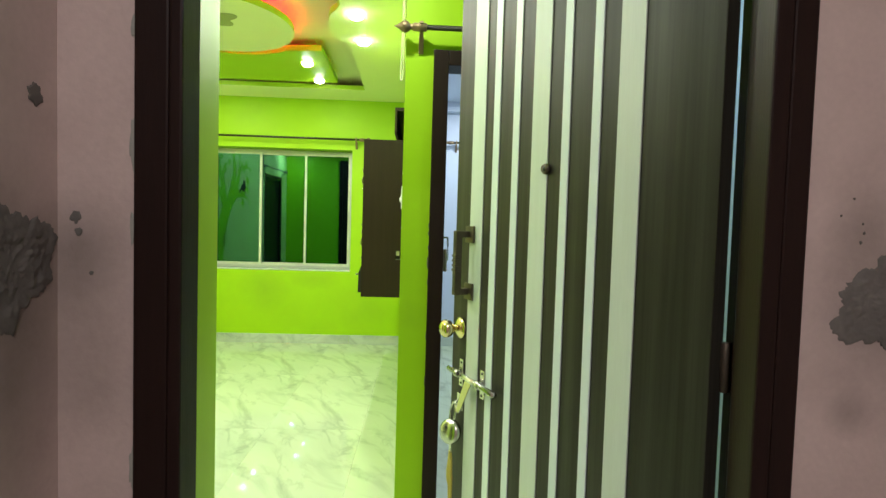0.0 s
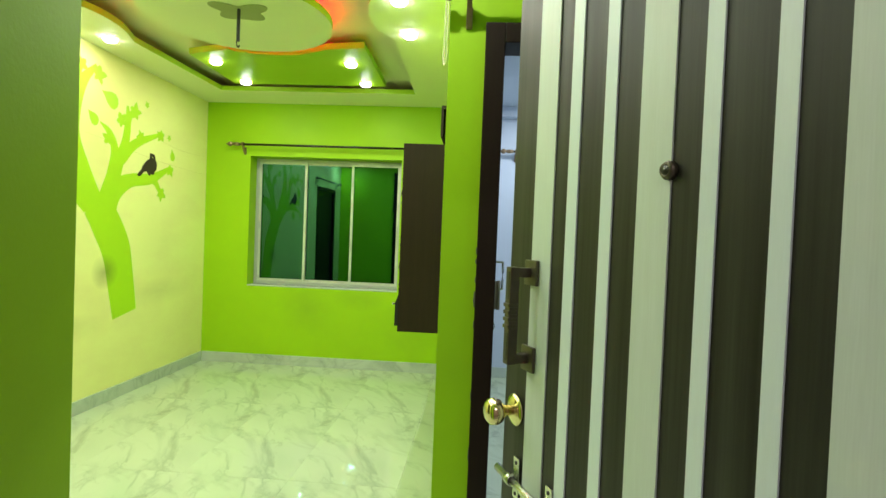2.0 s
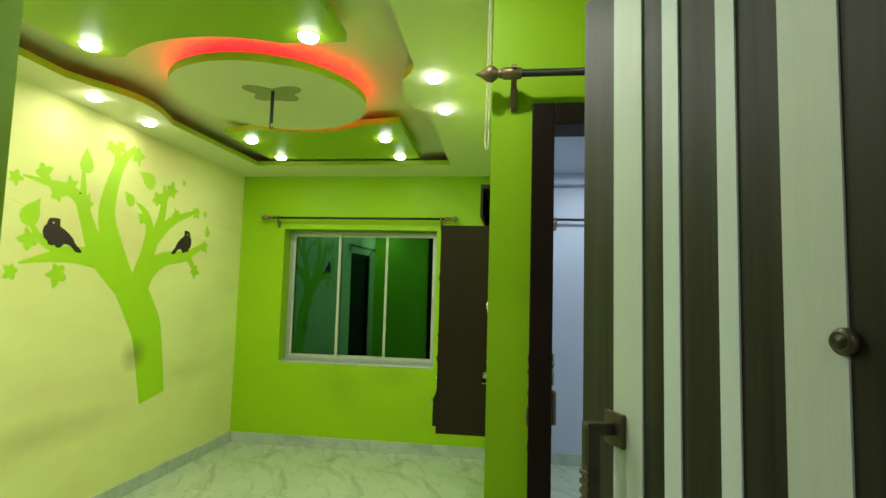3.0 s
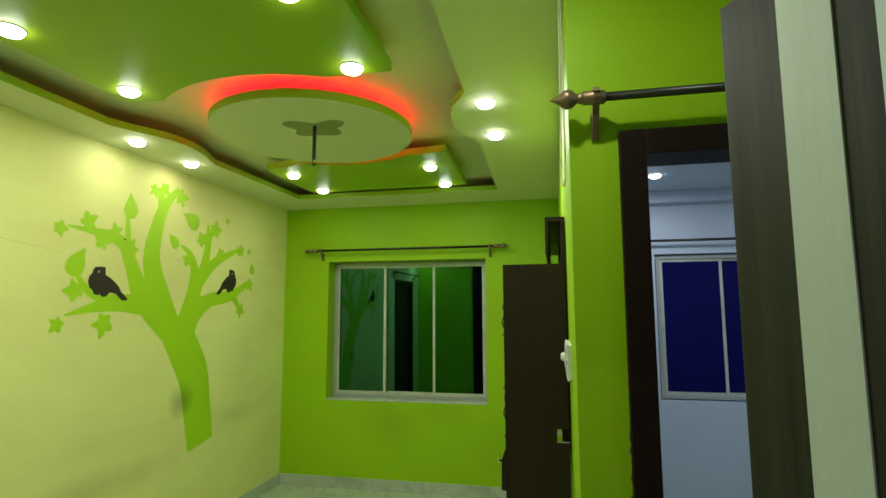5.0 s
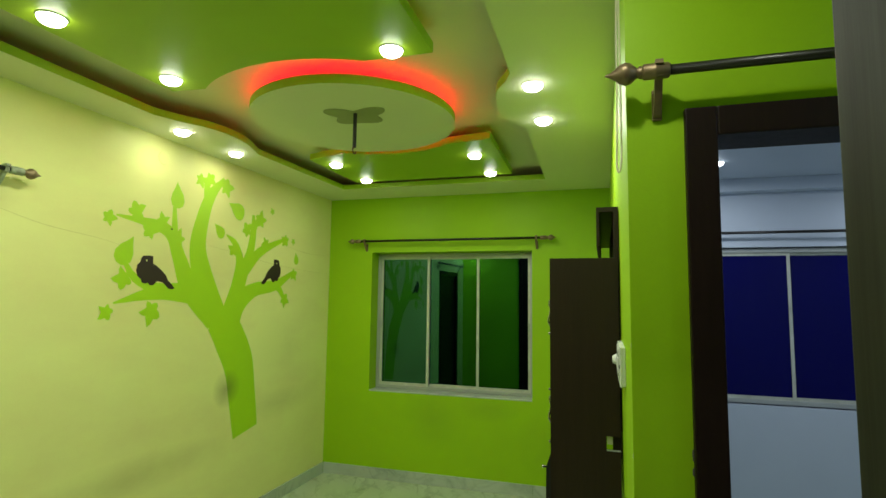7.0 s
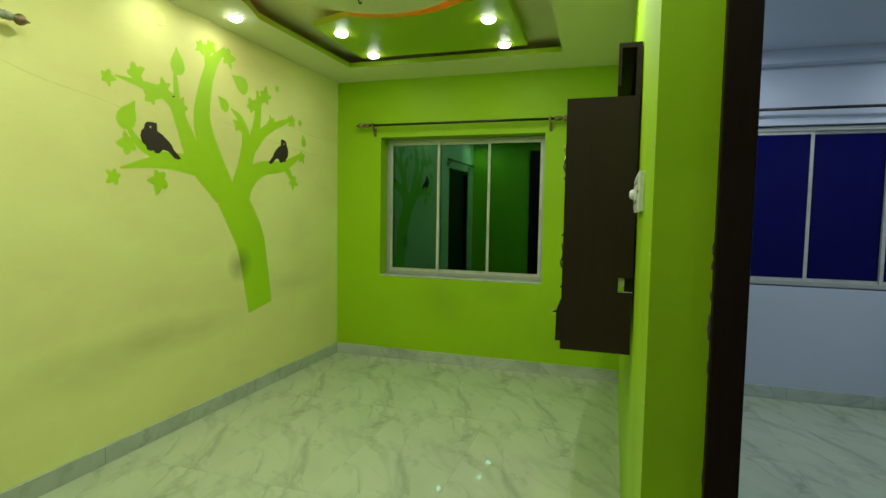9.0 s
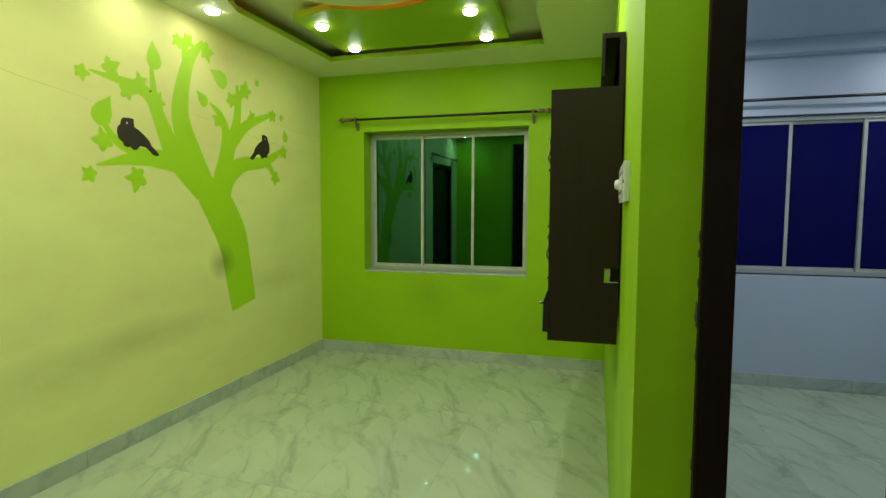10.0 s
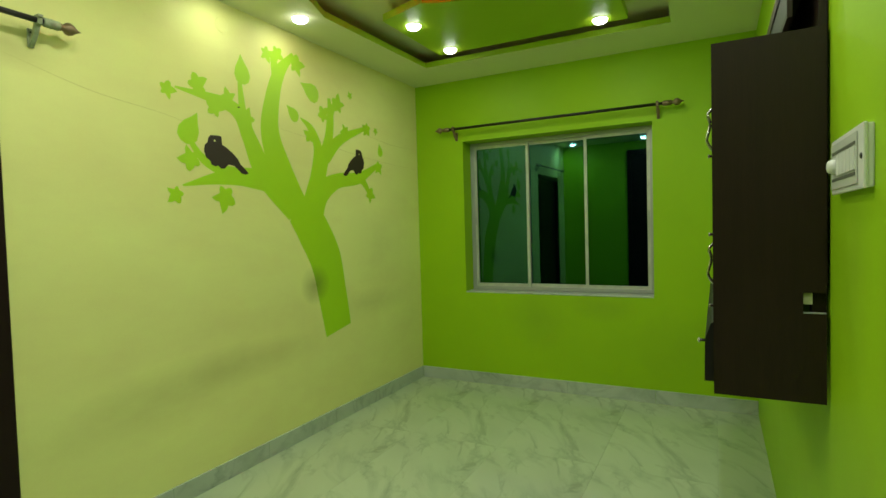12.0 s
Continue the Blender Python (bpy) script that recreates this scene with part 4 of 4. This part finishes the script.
for i, (z, h) in enumerate(((2.0, 0.03), (1.62, 0.02), (1.45, 0.05), (1.32, 0.03), (0.95, 0.04))):
    cement_patch("plaster_chip", pose(-0.044, 1.28, z), 0.006, h, 31.0 + i, "ragged plaster edge beside the entrance frame", 0.001, PLASTER)
for i, (y, z) in enumerate(((2.872, 1.57), (2.874, 0.98), (2.873, 1.32), (2.872, 0.66))):
    cement_patch("paint_chip", pose(0.3055, y + 0.006, z, 0, 0, -90), 0.003, 0.007, 41.0 + i, "pale chip on the corner of the lime wall", 0.001, WHITE)

# ---- fine cracks and a round cover plate on the lemon wall ----
CRACK = mat("hairline_crack", (0.64, 0.62, 0.22), 0.8, scale=8)
for points in ([(3.12, 2.10), (3.45, 2.02), (3.80, 1.98), (4.02, 1.93)], [(4.60, 2.03), (4.95, 2.00), (5.35, 1.955), (5.80, 1.93), (6.30, 1.915)], [(5.55, 2.12), (5.90, 2.09), (6.30, 2.10)]):
    bm = bmesh.new()
    stroke(points, [0.0012, 0.003, 0.002, 0.001], bm, WALL + 0.0003)
    link("wall_crack", bm, CRACK, label="hairline crack in the lemon paint", category="crack")
plate = link("cover_plate", lathe([(0.044, 0.0), (0.043, 0.0012), (0.039, 0.002), (0.001, 0.0022)], 32, pose(WALL, 4.17, 2.54, 0, 90, 0)), LEMON, smooth=True, label="round cover plate painted over on the lemon wall", category="cover plate")

nail = link("wall_nail", lathe([(0.0025, 0.0), (0.0025, 0.010), (0.004, 0.011), (0.004, 0.013), (0.001, 0.014)], 10, pose(WALL, 4.26, 2.10, 0, 90, 0)), BLACKROD, label="small dark nail driven into the painted wall", category="nail")

# ---- floor tiles, all with the same print ----
TILE_W, TILE_L, EDGE_X, EDGE_Y = 0.61, 1.22, 0.05, 6.30
full = None
for i in range(-5, 6):
    for j in range(-5, 1):
        ox, oy = EDGE_X + i * TILE_W, EDGE_Y + j * TILE_L
        x0, x1 = max(ox, -2.52), min(ox + TILE_W, 3.38)
        y0, y1 = max(oy, 1.305), min(oy + TILE_L, 6.5)
        if x1 - x0 < 0.02 or y1 - y0 < 0.02:
            continue
        whole = x1 - x0 > TILE_W - 1e-6 and y1 - y0 > TILE_L - 1e-6
        if whole and full is not None:
            t = new("tile", full)
            t.parent = floor
        else:
            t = part("tile", boxes((x0 - ox + 0.0004, x1 - ox - 0.0004, y0 - oy + 0.0004, y1 - oy - 0.0004, -0.012, 0), bevel=0.0003), FLOOR, floor)
            full = t.data if whole else full
        t.location = (ox, oy, 0)
